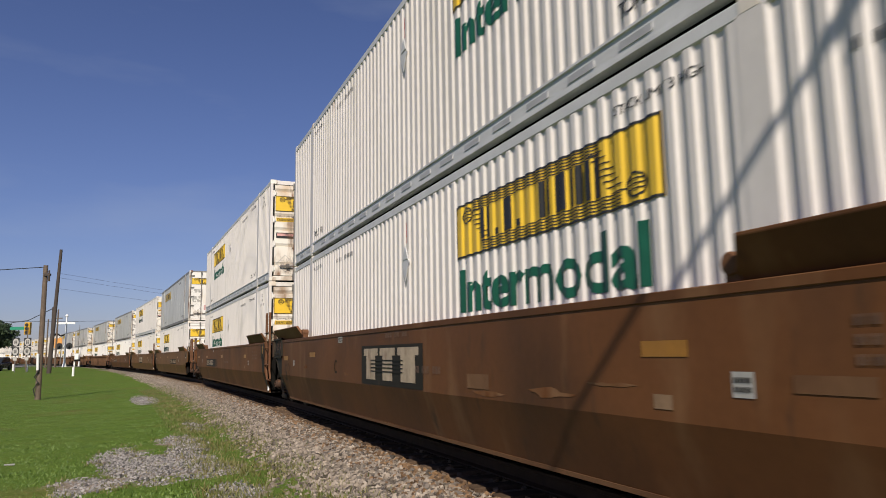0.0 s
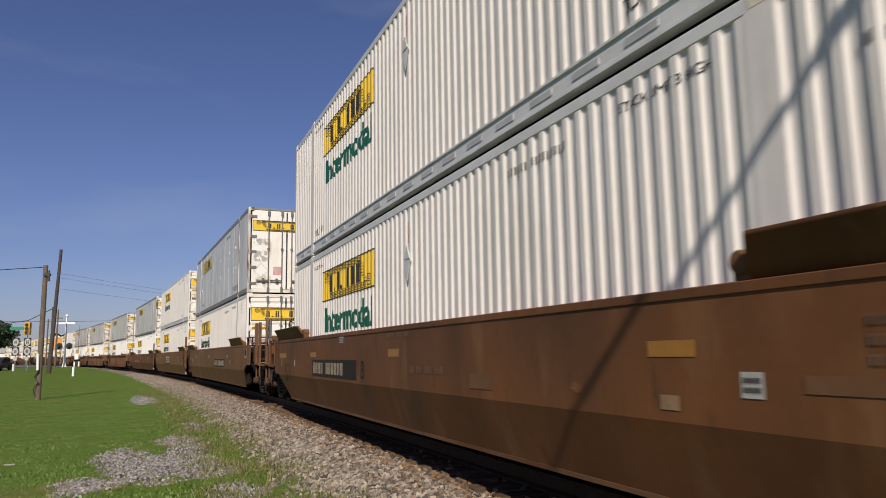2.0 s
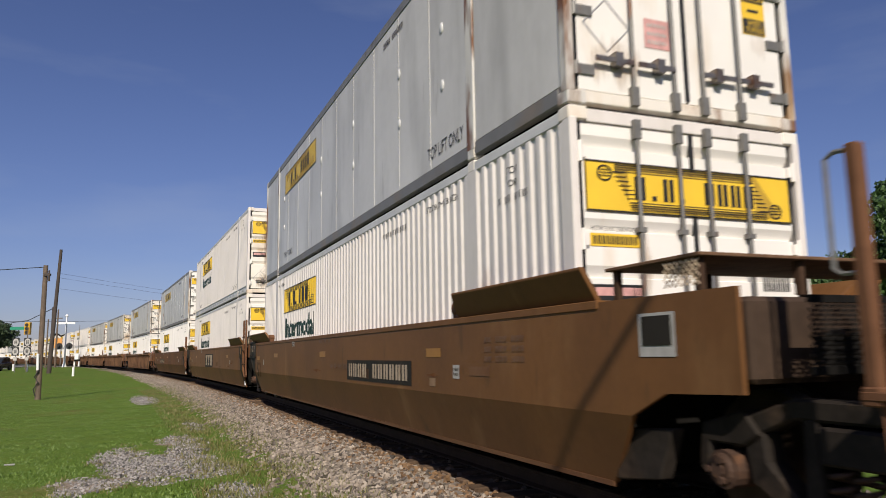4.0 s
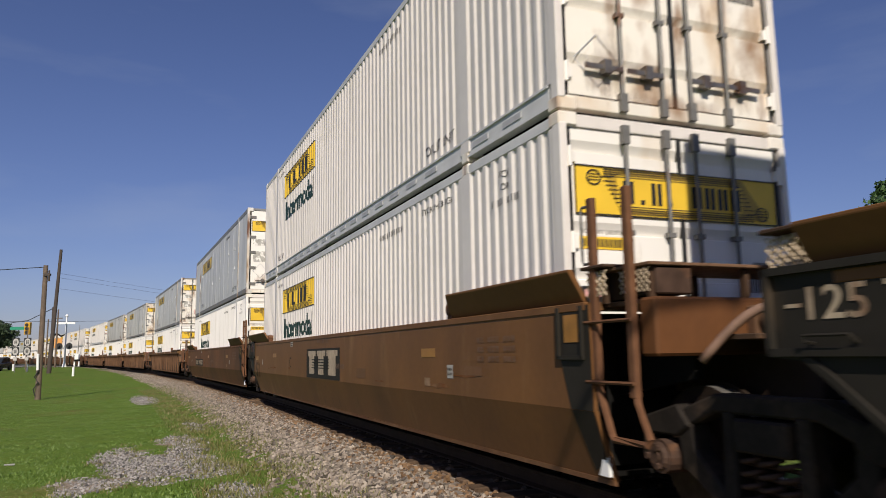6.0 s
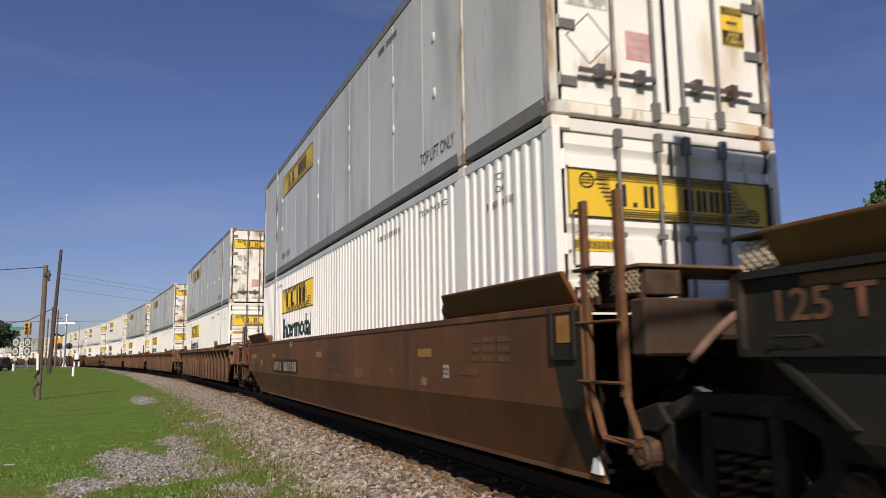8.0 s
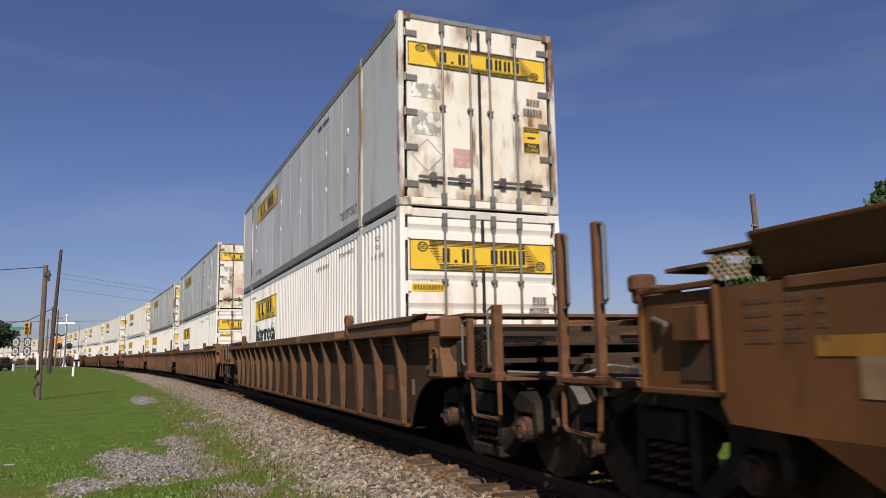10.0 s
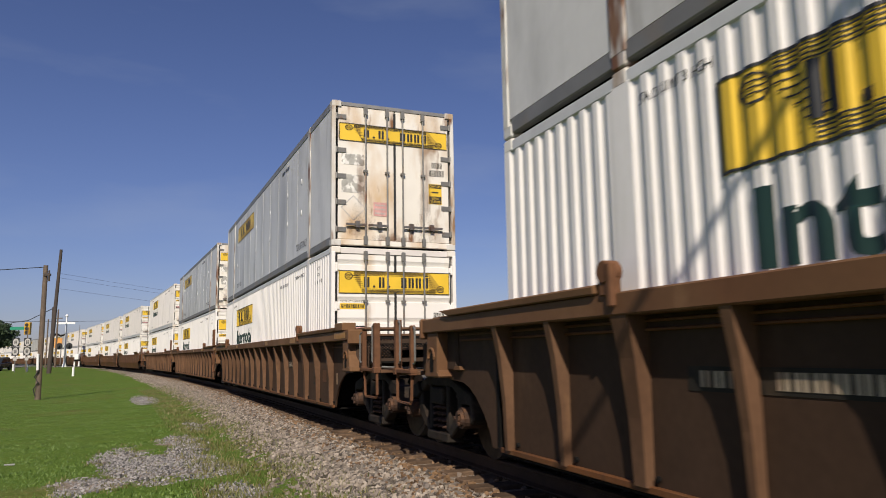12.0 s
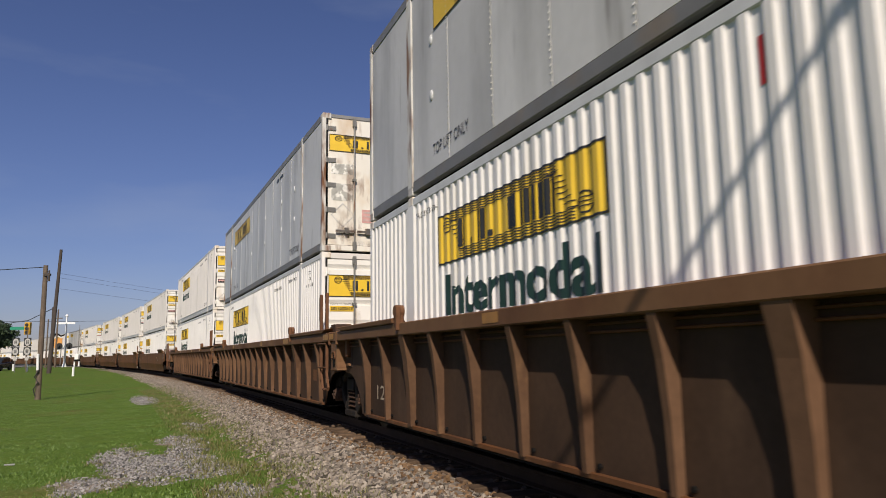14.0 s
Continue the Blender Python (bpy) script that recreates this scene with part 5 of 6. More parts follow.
    part("stencil_bars", on_side(bars("0000 00 00", 0.8, 0.05), -1.8, 1.50, -1.5145), "faded", car, keep=True)
    part("stencil_digits", on_side(letters("53", 0.40, 0.32, 0.015), -6.80, 0.62, -1.324), "slate", car, "dark stencil digits", keep=True)
    part("label_plate", on_side(quad(0.3, 0.22), -7.55, 0.70, -1.324), "brown", car, keep=True)
    part("label_plate", on_side(quad(0.11, 0.20), -8.56, 0.68, -1.324), "dusty_label", car, keep=True)
    return car


def number_panel(car, lon, width, x, z=0.82, h=0.30, tail=""):
    part("number_panel", on_side(quad(width, h), lon, z, x), "slate", car, "dark panel with cream bars", keep=True)
    part("number_bars", on_side(bars("0000 000000", width * 0.72 if tail else width * 0.93, h * 0.66), lon - 0.1, z + h * 0.17, x - 0.004), "cream", car, keep=True)
    if tail:
        part("stencil_letter", on_side(letters(tail, 0.2, 0.26), lon - width - 0.25, z + 0.03, x), "slate", car, keep=True)


def scuffs(car, seed, n):
    """Pale scraped patches of paint."""
    rng = random.Random(seed)
    for _ in range(n):
        lon, z, w, h = rng.uniform(-6.5, 6), rng.uniform(0.82, 1.0), rng.uniform(0.25, 0.9), rng.uniform(0.03, 0.12)
        bm = bmesh.new()
        k = 15
        bm.faces.new([bm.verts.new((-1.5035, lon + w / 2 * math.cos(i / k * math.tau) * rng.uniform(0.45, 1), z + h / 2 * math.sin(i / k * math.tau) * rng.uniform(0.25, 1))) for i in range(k)])
        part("scuff", bm, "scuff", car, "pale scraped paint patch", keep=True)


def logo_panel(car, lon, x=-1.505):
    w, h, z = 2.6, 0.54, 0.785
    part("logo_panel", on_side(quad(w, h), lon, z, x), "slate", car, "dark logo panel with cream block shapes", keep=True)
    bm = bmesh.new()
    for x0, x1 in ((0.14, 0.82), (0.92, 1.58), (1.68, 2.46)):
        bm_quad(bm, x0, x1, 0.40, 0.50)
        bm_quad(bm, x0 + 0.12, x1 - 0.12, 0.07, 0.40)
    on_side(bm, lon, z, x - 0.004)
    part("logo_blocks", bm, "cream", car, keep=True)
    bm = bmesh.new()
    for k in range(4):
        bm_quad(bm, 0.5, 1.9, 0.18 + 0.05 * k, 0.195 + 0.05 * k)
    part("logo_lines", on_side(bm, lon, z, x - 0.009), "slate", car, keep=True)


# ---- ground ----
def ground_z(x, y):
    """Height of the ground: track bed, ballast shoulder, lawn, gently rising far away."""
    lat, s = lat_of(x, y)
    a = np.abs(lat)
    z = np.interp(a, [0, 1.7, 2.9, 6, 12, 40], [-0.22, -0.22, -0.56, -0.60, -0.60, -0.60])
    far = np.clip((np.hypot(x, y) - 45) / 80, 0, 1)
    far = far * far * (3 - 2 * far)
    z = z * (1 - far) + far * np.where(a < 1.75, -0.22, -0.05 - 0.0 * a)
    return z, lat, s


def ground_material():
    mat = bpy.data.materials.new("ground")
    mat.use_nodes = True
    n, l = mat.node_tree.nodes, mat.node_tree.links
    bsdf = n["Principled BSDF"]
    bsdf.inputs["Roughness"].default_value = 0.95
    bsdf.inputs["Specular IOR Level"].default_value = 0.08
    at = n.new("ShaderNodeAttribute")
    at.attribute_name = "gravel"
    tc = n.new("ShaderNodeTexCoord")

    def nz(scale, detail=6):
        t = n.new("ShaderNodeTexNoise")
        t.inputs["Scale"].default_value, t.inputs["Detail"].default_value = scale, detail
        l.new(tc.outputs["Object"], t.inputs["Vector"])
        return t.outputs["Fac"]

    def ramp(fac, stops):
        r = n.new("ShaderNodeValToRGB")
        els = r.color_ramp.elements
        els[0].position, els[0].color = stops[0][0], (*stops[0][1], 1)
        els[1].position, els[1].color = stops[-1][0], (*stops[-1][1], 1)
        for p, c in stops[1:-1]:
            e = els.new(p)
            e.color = (*c, 1)
        l.new(fac, r.inputs["Fac"])
        return r.outputs["Color"]

    def mix(f, a, b):
        m = n.new("ShaderNodeMix")
        m.data_type = "RGBA"
        l.new(f, m.inputs["Factor"])
        l.new(a, m.inputs["A"])
        l.new(b, m.inputs["B"])
        return m.outputs["Result"]

    grass = mix(nz(0.5, 7), ramp(nz(1.7), [(0.3, (0.052, 0.108, 0.014)), (0.7, (0.104, 0.168, 0.026))]), ramp(nz(14), [(0.3, (0.056, 0.106, 0.017)), (0.75, (0.14, 0.16, 0.036))]))
    dry = n.new("ShaderNodeMapRange")
    dry.inputs["From Min"].default_value, dry.inputs["From Max"].default_value = 0.54, 0.75
    l.new(nz(0.33, 5), dry.inputs["Value"])
    grass = mix(dry.outputs["Result"], grass, ramp(nz(9), [(0.3, (0.075, 0.10, 0.018)), (0.7, (0.16, 0.14, 0.05))]))
    stone = mix(nz(0.8, 3), ramp(nz(22), [(0.3, (0.07, 0.056, 0.045)), (0.5, (0.19, 0.16, 0.13)), (0.72, (0.36, 0.32, 0.275))]), ramp(nz(30), [(0.3, (0.11, 0.085, 0.065)), (0.7, (0.36, 0.29, 0.225))]))
    edge = n.new("ShaderNodeMath")
    edge.operation = "ADD"
    l.new(at.outputs["Fac"], edge.inputs[0])
    sub = n.new("ShaderNodeMapRange")
    sub.inputs["To Min"].default_value, sub.inputs["To Max"].default_value = -0.45, 0.45
    l.new(nz(2.6, 8), sub.inputs["Value"])
    l.new(sub.outputs["Result"], edge.inputs[1])
    st = n.new("ShaderNodeMapRange")
    st.inputs["From Min"].default_value, st.inputs["From Max"].default_value = 0.42, 0.58
    l.new(edge.outputs[0], st.inputs["Value"])
    l.new(mix(st.outputs["Result"], grass, stone), bsdf.inputs["Base Color"])
    bp = n.new("ShaderNodeBump")
    bp.inputs["Strength"].default_value, bp.inputs["Distance"].default_value = 0.7, 0.04
    l.new(nz(25, 4), bp.inputs["Height"])
    l.new(bp.outputs["Normal"], bsdf.inputs["Normal"])
    return mat


def gravel_amount(lat, s):
    """1 on ballast and gravel, 0 on lawn; ragged by noise elsewhere."""
    g = np.where(lat < 0, np.interp(-lat, [0, 1.9, 2.75], [1, 1, 0.0]), np.interp(lat, [0, 3.0, 4.0], [1, 1, 0.0]))

    def blob(s0, l0, rs, rl):
        return np.clip(1.25 - 0.85 * np.hypot((s - s0) / rs, (lat - l0) / rl), 0, 1)
    for spot in ((13.6, -4.35, 2.0, 0.75), (16.4, -3.75, 1.9, 0.5), (12.0, -5.25, 0.8, 0.5), (15.0, -4.8, 1.8, 0.35), (13.4, -3.7, 1.6, 0.4), (10.2, -3.3, 0.9, 0.4), (34.5, -4.0, 3.6, 0.5), (20.5, -3.2, 1.6, 0.25), (16.5, -3.65, 1.0, 0.3), (12.5, -3.36, 0.7, 0.3), (14.5, -4.06, 0.8, 0.3), (15.0, -4.99, 1.0, 0.4)):
        g = np.maximum(g, blob(*spot))
    g = np.minimum(g, 1 - 0.95 * blob(16.0, -4.3, 1.1, 0.42))
    return g


M["ground"] = ground_material()


def build_ground():
    ax = np.unique(np.concatenate([[-3000, -1500, -800, -400, -250], np.arange(-160, -40, 3), np.arange(-40, 30, 0.5), np.arange(30, 120, 4), [200, 400, 800, 1500, 3000]]))
    ay = np.unique(np.concatenate([[-3000, -1000, -300, -100, -50], np.arange(-30, 0, 2), np.arange(0, 60, 0.5), np.arange(60, 260, 3), [300, 400, 600, 1000, 2000, 4000]]))
    gx, gy = np.meshgrid(ax, ay)
    x, y = gx.ravel(), gy.ravel()
    z, lat, s = ground_z(x, y)
    rng = np.random.default_rng(4)
    z = z + np.where((np.abs(lat) > 2) & (np.hypot(x, y) < 200), rng.normal(0, 0.012, z.shape), 0)
    nx, ny = len(ax), len(ay)
    idx = np.arange(nx * ny).reshape(ny, nx)
    faces = np.stack([idx[:-1, :-1], idx[:-1, 1:], idx[1:, 1:], idx[1:, :-1]], -1).reshape(-1, 4)
    ob = raw_mesh("ground", np.stack([x, y, z], -1), faces, "ground", "structure", "green mown lawn with gravel patches beside the track", "ground")
    a = ob.data.attributes.new("gravel", "FLOAT", "POINT")
    a.data.foreach_set("value", gravel_amount(lat, s).astype(np.float32))
    ob.data.polygons.foreach_set("use_smooth", [True] * len(ob.data.polygons))


def stones(name, n, lat0, lat1, s0, s1, size, mat, label, seed, mask=None):
    """Loose stones as one mesh of many small rough blocks."""
    rng = np.random.default_rng(seed)
    s = s0 + (s1 - s0) * rng.random(n) ** 1.7
    lat = lat0 + (lat1 - lat0) * rng.random(n)
    if mask:
        keep = rng.random(n) < mask(lat, s)
        s, lat = s[keep], lat[keep]
        n = len(s)
    x, y, h = on_track(s, lat)
    z, _, _ = ground_z(x, y)
    base = np.array([(a, b, c) for a in (-1, 1) for b in (-1, 1) for c in (-1, 1)], float)
    sc = size * (0.55 + 0.8 * rng.random((n, 1, 1)))
    v = base[None] * (0.5 + 0.45 * rng.random((n, 8, 3)))
    q = rng.normal(size=(n, 3, 3))
    u, _, w = np.linalg.svd(q)
    v = np.einsum("nij,nkj->nki", u @ w, v) * sc
    v += np.stack([x, y, z + size * 0.25], -1)[:, None, :]
    f = np.array([(0, 1, 3, 2), (4, 6, 7, 5), (0, 4, 5, 1), (2, 3, 7, 6), (0, 2, 6, 4), (1, 5, 7, 3)])
    faces = (f[None] + 8 * np.arange(n)[:, None, None]).reshape(-1, 4)
    return raw_mesh(name, v.reshape(-1, 3), faces, mat, "stuff", label, "gravel")


def blades(name, n, lat0, lat1, s0, s1, height, mat, label, seed, mask):
    rng = np.random.default_rng(seed)
    s = s0 + (s1 - s0) * rng.random(n) ** 1.8
    lat = lat0 + (lat1 - lat0) * rng.random(n)
    keep = rng.random(n) < mask(lat, s)
    s, lat = s[keep], lat[keep]
    n = len(s)
    x, y, h = on_track(s, lat)
    z, _, _ = ground_z(x, y)
    a = rng.random(n) * math.tau
    hh = height * (0.4 + rng.random(n) ** 2 * 1.3)
    wd = 0.008 + 0.010 * rng.random(n)
    lean = rng.normal(0, 0.45, (n, 2)) * hh[:, None]
    p = np.stack([x, y, z - 0.01], -1)
    dx = np.stack([np.cos(a) * wd, np.sin(a) * wd, 0 * a], -1)
    top = p + np.stack([lean[:, 0], lean[:, 1], hh], -1)
    v = np.stack([p - dx, p + dx, top], 1).reshape(-1, 3)
    faces = np.arange(3 * n).reshape(-1, 3)
    return raw_mesh(name, v, faces, mat, "stuff", label, "grass")


def build_track():
    track = thing("track", "rusty rails on dark timber ties in ballast", "railway track", kind="structure")
    for off in (-0.7525, 0.7525):
        s = np.concatenate([np.arange(-60, 120, 2.0), np.arange(120, 400, 6.0)])
        x, y, h = on_track(s, off)
        sec = [(-0.068, -0.172), (0.068, -0.172), (0.068, -0.155), (0.012, -0.135), (0.012, -0.045), (0.036, -0.035), (0.036, -0.004), (0.028, 0.0), (-0.028, 0.0), (-0.036, -0.004), (-0.036, -0.035), (-0.012, -0.045), (-0.012, -0.135), (-0.068, -0.155)]
        k = len(sec)
        v = np.array([[(px + a * math.cos(t), py + a * math.sin(t), b) for a, b in sec] for px, py, t in zip(x, y, h)]).reshape(-1, 3)
        f = [(i * k + j, i * k + (j + 1) % k, (i + 1) * k + (j + 1) % k, (i + 1) * k + j) for i in range(len(s) - 1) for j in range(k)]
        ob = raw_mesh("rail", v, f, "rail")
        ob.parent = track
    bm = bmesh.new()
    bm_box(bm, -1.3, 1.3, -0.115, 0.115, -0.18, 0.0)
    soften(bm, 0.012)
    me = bpy.data.meshes.new("tie")
    bm.to_mesh(me)
    bm.free()
    me.materials.append(M["tie"])
    rng = random.Random(3)
    for i in range(150):
        s = -6 + i * 0.53
        x, y, h = on_track(s, rng.uniform(-0.06, 0.06))
        ob = new("tie", me)
        ob.parent = track
        ob.matrix_basis = pose(x, y, -0.172 + rng.uniform(-0.008, 0.004), 0, 0, math.degrees(h) + rng.uniform(-1, 1))
    return track


build_ground()
build_track()
stones("ballast", 62000, -2.9, -1.25, 3, 75, 0.030, "stone", "pale grey and brown crushed stone ballast", 1, lambda a, s: np.interp(a, [-2.9, -2.5, -2.1, -1.7, -1.4, -1.3], [0.06, 0.35, 0.95, 0.75, 0.15, 0.05]))
stones("ballast", 30000, -2.0, 1.5, 3, 62, 0.031, "stone_rusty", "rust-stained crushed stone ballast by the ties", 2, lambda a, s: np.interp(a, [-2.0, -1.6, -1.35, -1.2, 1.5], [0.25, 1.0, 0.6, 0.25, 0.25]))
stones("ballast", 6000, 1.2, 3.6, -6, 40, 0.045, "stone", "pale crushed stone ballast beyond the rails", 5)
stones("gravel", 90000, -6.2, -2.6, 7, 40, 0.018, "stone_grey", "grey loose gravel patch in the lawn", 3, lambda a, s: (gravel_amount(a, s) > 0.30) * np.clip(gravel_amount(a, s) + 0.35 * np.sin(s * 5.1 + a * 3) * np.sin(a * 7.3 - s) - 0.12, 0, 1) ** 1.3)
GRASSY = lambda a, s: np.clip(1.1 - 1.8 * gravel_amount(a, s), 0, 1) * np.clip((62 - s) / 34, 0, 1) * np.clip((a + 15) / 5, 0, 1)
blades("grass", 380000, -15, -2.4, 6, 62, 0.028, "blade", "short green mown grass", 6, GRASSY)
blades("weeds", 26000, -6.0, -2.5, 8, 24, 0.055, "dry_blade", "thin yellowish grass creeping over the gravel", 11, lambda a, s: (0.10 + 0.5 * (np.sin(s * 2.7 + a * 4.1) * np.sin(a * 5.3 - s * 1.7) > 0.25)) * (gravel_amount(a, s) > 0.15) * (a < -2.4))
blades("weeds", 80000, -3.9, -1.95, 6, 45, 0.07, "dry_blade", "sparse yellowish weeds along the ballast edge", 7, lambda a, s: np.interp(a, [-4.0, -3.2, -2.6, -2.1], [0.05, 0.8, 1.0, 0.10]) * (0.35 + 0.65 * (np.sin(s * 1.9 + a * 3) > 0)))

# ---- the train: built once, copied along the line ----
BOXES = {}


def box_of(kind):
    key = (kind, FAR[0])
    if key not in BOXES:
        BOXES[key] = grey_container("freight_container", "door_white" if kind == "g" else "door_dirty") if kind in "Gg" else corrugated_container("freight_container", -1.70 if kind == "w" else 5.13, kind in "wd", "clean_white" if kind == "c" else "white", kind in "wdD")
        return BOXES[key]
    return copy_thing(BOXES[key], Matrix())


CARS = {}


def car_of(kind, near, far):
    key = (kind, near, far, FAR[0])
    if key not in CARS:
        CARS[key] = ribbed_car("well_car", near, far) if kind == "R" else smooth_car("well_car", near, far, "brown" if kind == "S" else "ochre_brown")
        return CARS[key]
    return copy_thing(CARS[key], Matrix())


# upper box, car side, coupler before, coupler after; one row for each unit, front of the train first
UNITS = ["WS--", "wS--", "dS-c", "gsc-", "Ds--", "gS-c", "GRcc", "GRc-", "GR--", "WR-c", "WSc-", "WS--", "WS-c",
         "WSc-", "GS--", "WS-c", "GRc-", "WR--", "WR-c", "WSc-", "GS--", "WS-c", "WSc-", "WS--", "GS-c", "WSc-", "WS--"]
PLACES = [-79.14, -59.537, -39.934, -16.162, 3.605, 23.290, 47.087, 70.577, 90.151, 109.817, 133.266, 152.904, 172.518]
while len(PLACES) < len(UNITS):
    PLACES.append(PLACES[-1] + (23.5 if UNITS[len(PLACES)][2] == "c" else 19.65))


def travelled(t):
    T = t - 7
    return 9.784914 * T + 0.00374258 / 2 * T * T + 0.00851483 / 6 * T ** 3 - 0.676026 * (T / 7) ** 4 - 0.816703 * (T / 7) ** 5


TRAIN = []
for i, code in enumerate(UNITS):
    FAR[0] = i > 13
    TRAIN.append((car_of(code[1], code[2] == "c", code[3] == "c"), ((box_of(code[0] if code[0] in "wd" else "c" if i > 4 else "W"), 0.37), (box_of(code[0]), 3.285))))
logo_panel(TRAIN[1][0], 1.45)
part("stencil_letter", on_side(letters("C", 0.19, 0.22), 3.17, 0.90, -1.5045), "slate", TRAIN[1][0], keep=True)
logo_panel(TRAIN[4][0], 1.2)
part("stencil_letter", on_side(letters("C", 0.19, 0.22), 3.0, 0.95, -1.5045), "slate", TRAIN[4][0], keep=True)
number_panel(TRAIN[2][0], 5.03, 3.2, -1.5045, tail="B")
number_panel(TRAIN[3][0], -1.7, 3.0, -1.5045)
number_panel(TRAIN[5][0], 4.95, 2.95, -1.5045)
number_panel(TRAIN[6][0], 5.5, 1.42, -1.325, 0.95, 0.15)
number_panel(TRAIN[7][0], -3.7, 1.4, -1.325, 0.93, 0.16)
part("stencil_digits", on_side(letters("125", 0.62, 0.2), 7.62, 0.55, -1.325), "cream", TRAIN[7][0], keep=True)


for i in (1, 2, 3, 4, 5):
    scuffs(TRAIN[i][0], i, 7 if i in (1, 4) else 4)


def brake_wheel(car, y):
    bm = bmesh.new()
    n = 20
    pts = [(-1.0 + math.cos(i / n * math.tau) * 0.175, y, 1.97 + math.sin(i / n * math.tau) * 0.175) for i in range(n + 1)]
    bm_pipe(bm, pts, 0.016)
    for k in range(5):
        a = k / 5 * math.tau
        bm_rod(bm, (-1.0, y, 1.97), (-1.0 + math.cos(a) * 0.175, y, 1.97 + math.sin(a) * 0.175), 0.012, 6)
    bm_box(bm, -1.06, -0.94, y - 0.17, y - 0.03, 1.74, 2.03)
    part("brake_wheel", bm, "dark", car, "dark spoked hand brake wheel")


brake_wheel(TRAIN[2][0], 9.40)

# ---- beyond the train and beside the line ----


def pole(name, base, top, r0, r1, mat, label, arms=()):
    ob = thing(name, label, "utility pole")
    ob.location = base
    d = Vector(top) - Vector(base)
    bm = bmesh.new()
    bm_rod(bm, (0, 0, 0), d, r0, 12, r1)
    part("shaft", bm, mat, ob, smooth=False)
    for z, half in arms:
        bm = bmesh.new()
        p = d * (z / d.z)
        bm_box(bm, p.x - half, p.x + half, p.y - 0.06, p.y + 0.06, p.z - 0.06, p.z + 0.06)
        part("crossarm", bm, mat, ob)
        for k in (-0.9, -0.5, 0.5, 0.9):
            bm = bmesh.new()
            bm_rod(bm, p + Vector((half * k, 0, 0.06)), p + Vector((half * k, 0, 0.22)), 0.04, 8, 0.025)
            part("insulator", bm, "galv", ob)
    return ob


p1 = pole("utility_pole", (-18.56, 34.0, -0.62), (-18.55, 34.0, 5.58), 0.13, 0.10, "wood_pole", "weathered wooden utility pole with a conduit")
bm = bmesh.new()
bm_box(bm, 0.02, 0.30, -0.15, -0.03, 5.7, 5.8)
bm_rod(bm, (0.24, -0.1, 5.45), (0.24, -0.1, 5.7), 0.05, 8)
bm_rod(bm, (0.24, -0.1, 5.8), (0.24, -0.1, 5.95), 0.04, 8)
part("insulator_bracket", bm, "dark_pole", p1)
bm = bmesh.new()
bm_rod(bm, (0.02, -0.18, 1.35), (0.0, -0.2, 2.1), 0.06, 8)
part("pole_marker", bm, "signal_white", p1, "white marker sleeve")
bm = bmesh.new()
bm_pipe(bm, [(-0.05, -0.16, 0.2), (-0.12, -0.2, 0.5), (0.08, -0.2, 0.8), (-0.1, -0.2, 1.05), (0.06, -0.18, 1.3)], 0.03)
part("cable_coil", bm, "wire", p1, "loose coiled cable")
p2 = pole("utility_pole", (-42.65, 80.0, -0.5), (-42.06, 80.0, 13.24), 0.24, 0.15, "dark_pole", "tall dark leaning utility pole")
for x, y, z1, r, arms in ((-60.4, 115, 8.98, 0.14, ((7.9, 0.7),)), (-59.2, 110, 7.2, 0.11, ()), (-56.5, 100, 5.6, 0.09, ()), (-100, 160, 8.2, 0.13, ())):
    pole("utility_pole", (x, y, -0.3), (x + 0.05, y, z1), r, r * 0.8, "wood_pole", "distant wooden utility pole", arms)
p3 = pole("utility_pole", (13.36, 30.0, -0.7), (13.08, 30.0, 7.58), 0.15, 0.11, "wood_pole", "brown wooden utility pole with bare top")
bm = bmesh.new()
bm_box(bm, -0.46, -0.2, -0.16, -0.05, 6.9, 6.98)
bm_box(bm, -0.1, 0.06, -0.16, -0.05, 5.2, 5.3)
part("pole_bracket", bm, "steel", p3)
p4 = pole("utility_pole", (34.6, 90, -0.5), (34.54, 90, 13.0), 0.22, 0.17, "wood_pole", "distant utility pole with a crossarm and transformer", ((12.6, 1.4), (11.6, 0.9)))
bm = bmesh.new()
bm_rod(bm, (-0.6, -0.1, 8.6), (-0.6, -0.1, 10.0), 0.42, 10)
part("transformer", bm, "signal_white", p4, "pale grey transformer can")


def wire(points, r, label, name="overhead_wire"):
    bm = bmesh.new()
    a, b = Vector(points[0]), Vector(points[1])
    sag = points[2]
    n = 14
    pts = []
    for i in range(n + 1):
        t = i / n
        p = a.lerp(b, t)
        p.z -= sag * 4 * t * (1 - t)
        pts.append(p)
    bm_pipe(bm, pts, r, 6)
    ob = part(name, bm, "wire")
    return tagged(ob, label, "wire")


wire(((-18.6, 34.0, 5.5), (-60, 46, 6.9), 0.4), 0.02, "thin black overhead wire from the pole")
for z in (7.6, 8.8, 9.3):
    wire(((-42.6, 80.5, z + 1.4), (-10, 190, z + 3.0), 1.4), 0.012, "thin grey overhead wire across the sky")
pole("utility_pole", (-10, 190, -0.3), (-10, 190, 12.6), 0.16, 0.12, "wood_pole", "distant wooden utility pole", ((12.2, 0.9),))
wire(((-90, 95, 8.0), (-60, 150, 9.0), 0.8), 0.03, "thin overhead wire over the road")
wire(((13.15, 30, 5.4), (21, 42, 7.2), 0.5), 0.012, "thin wire from the pole to the trees")

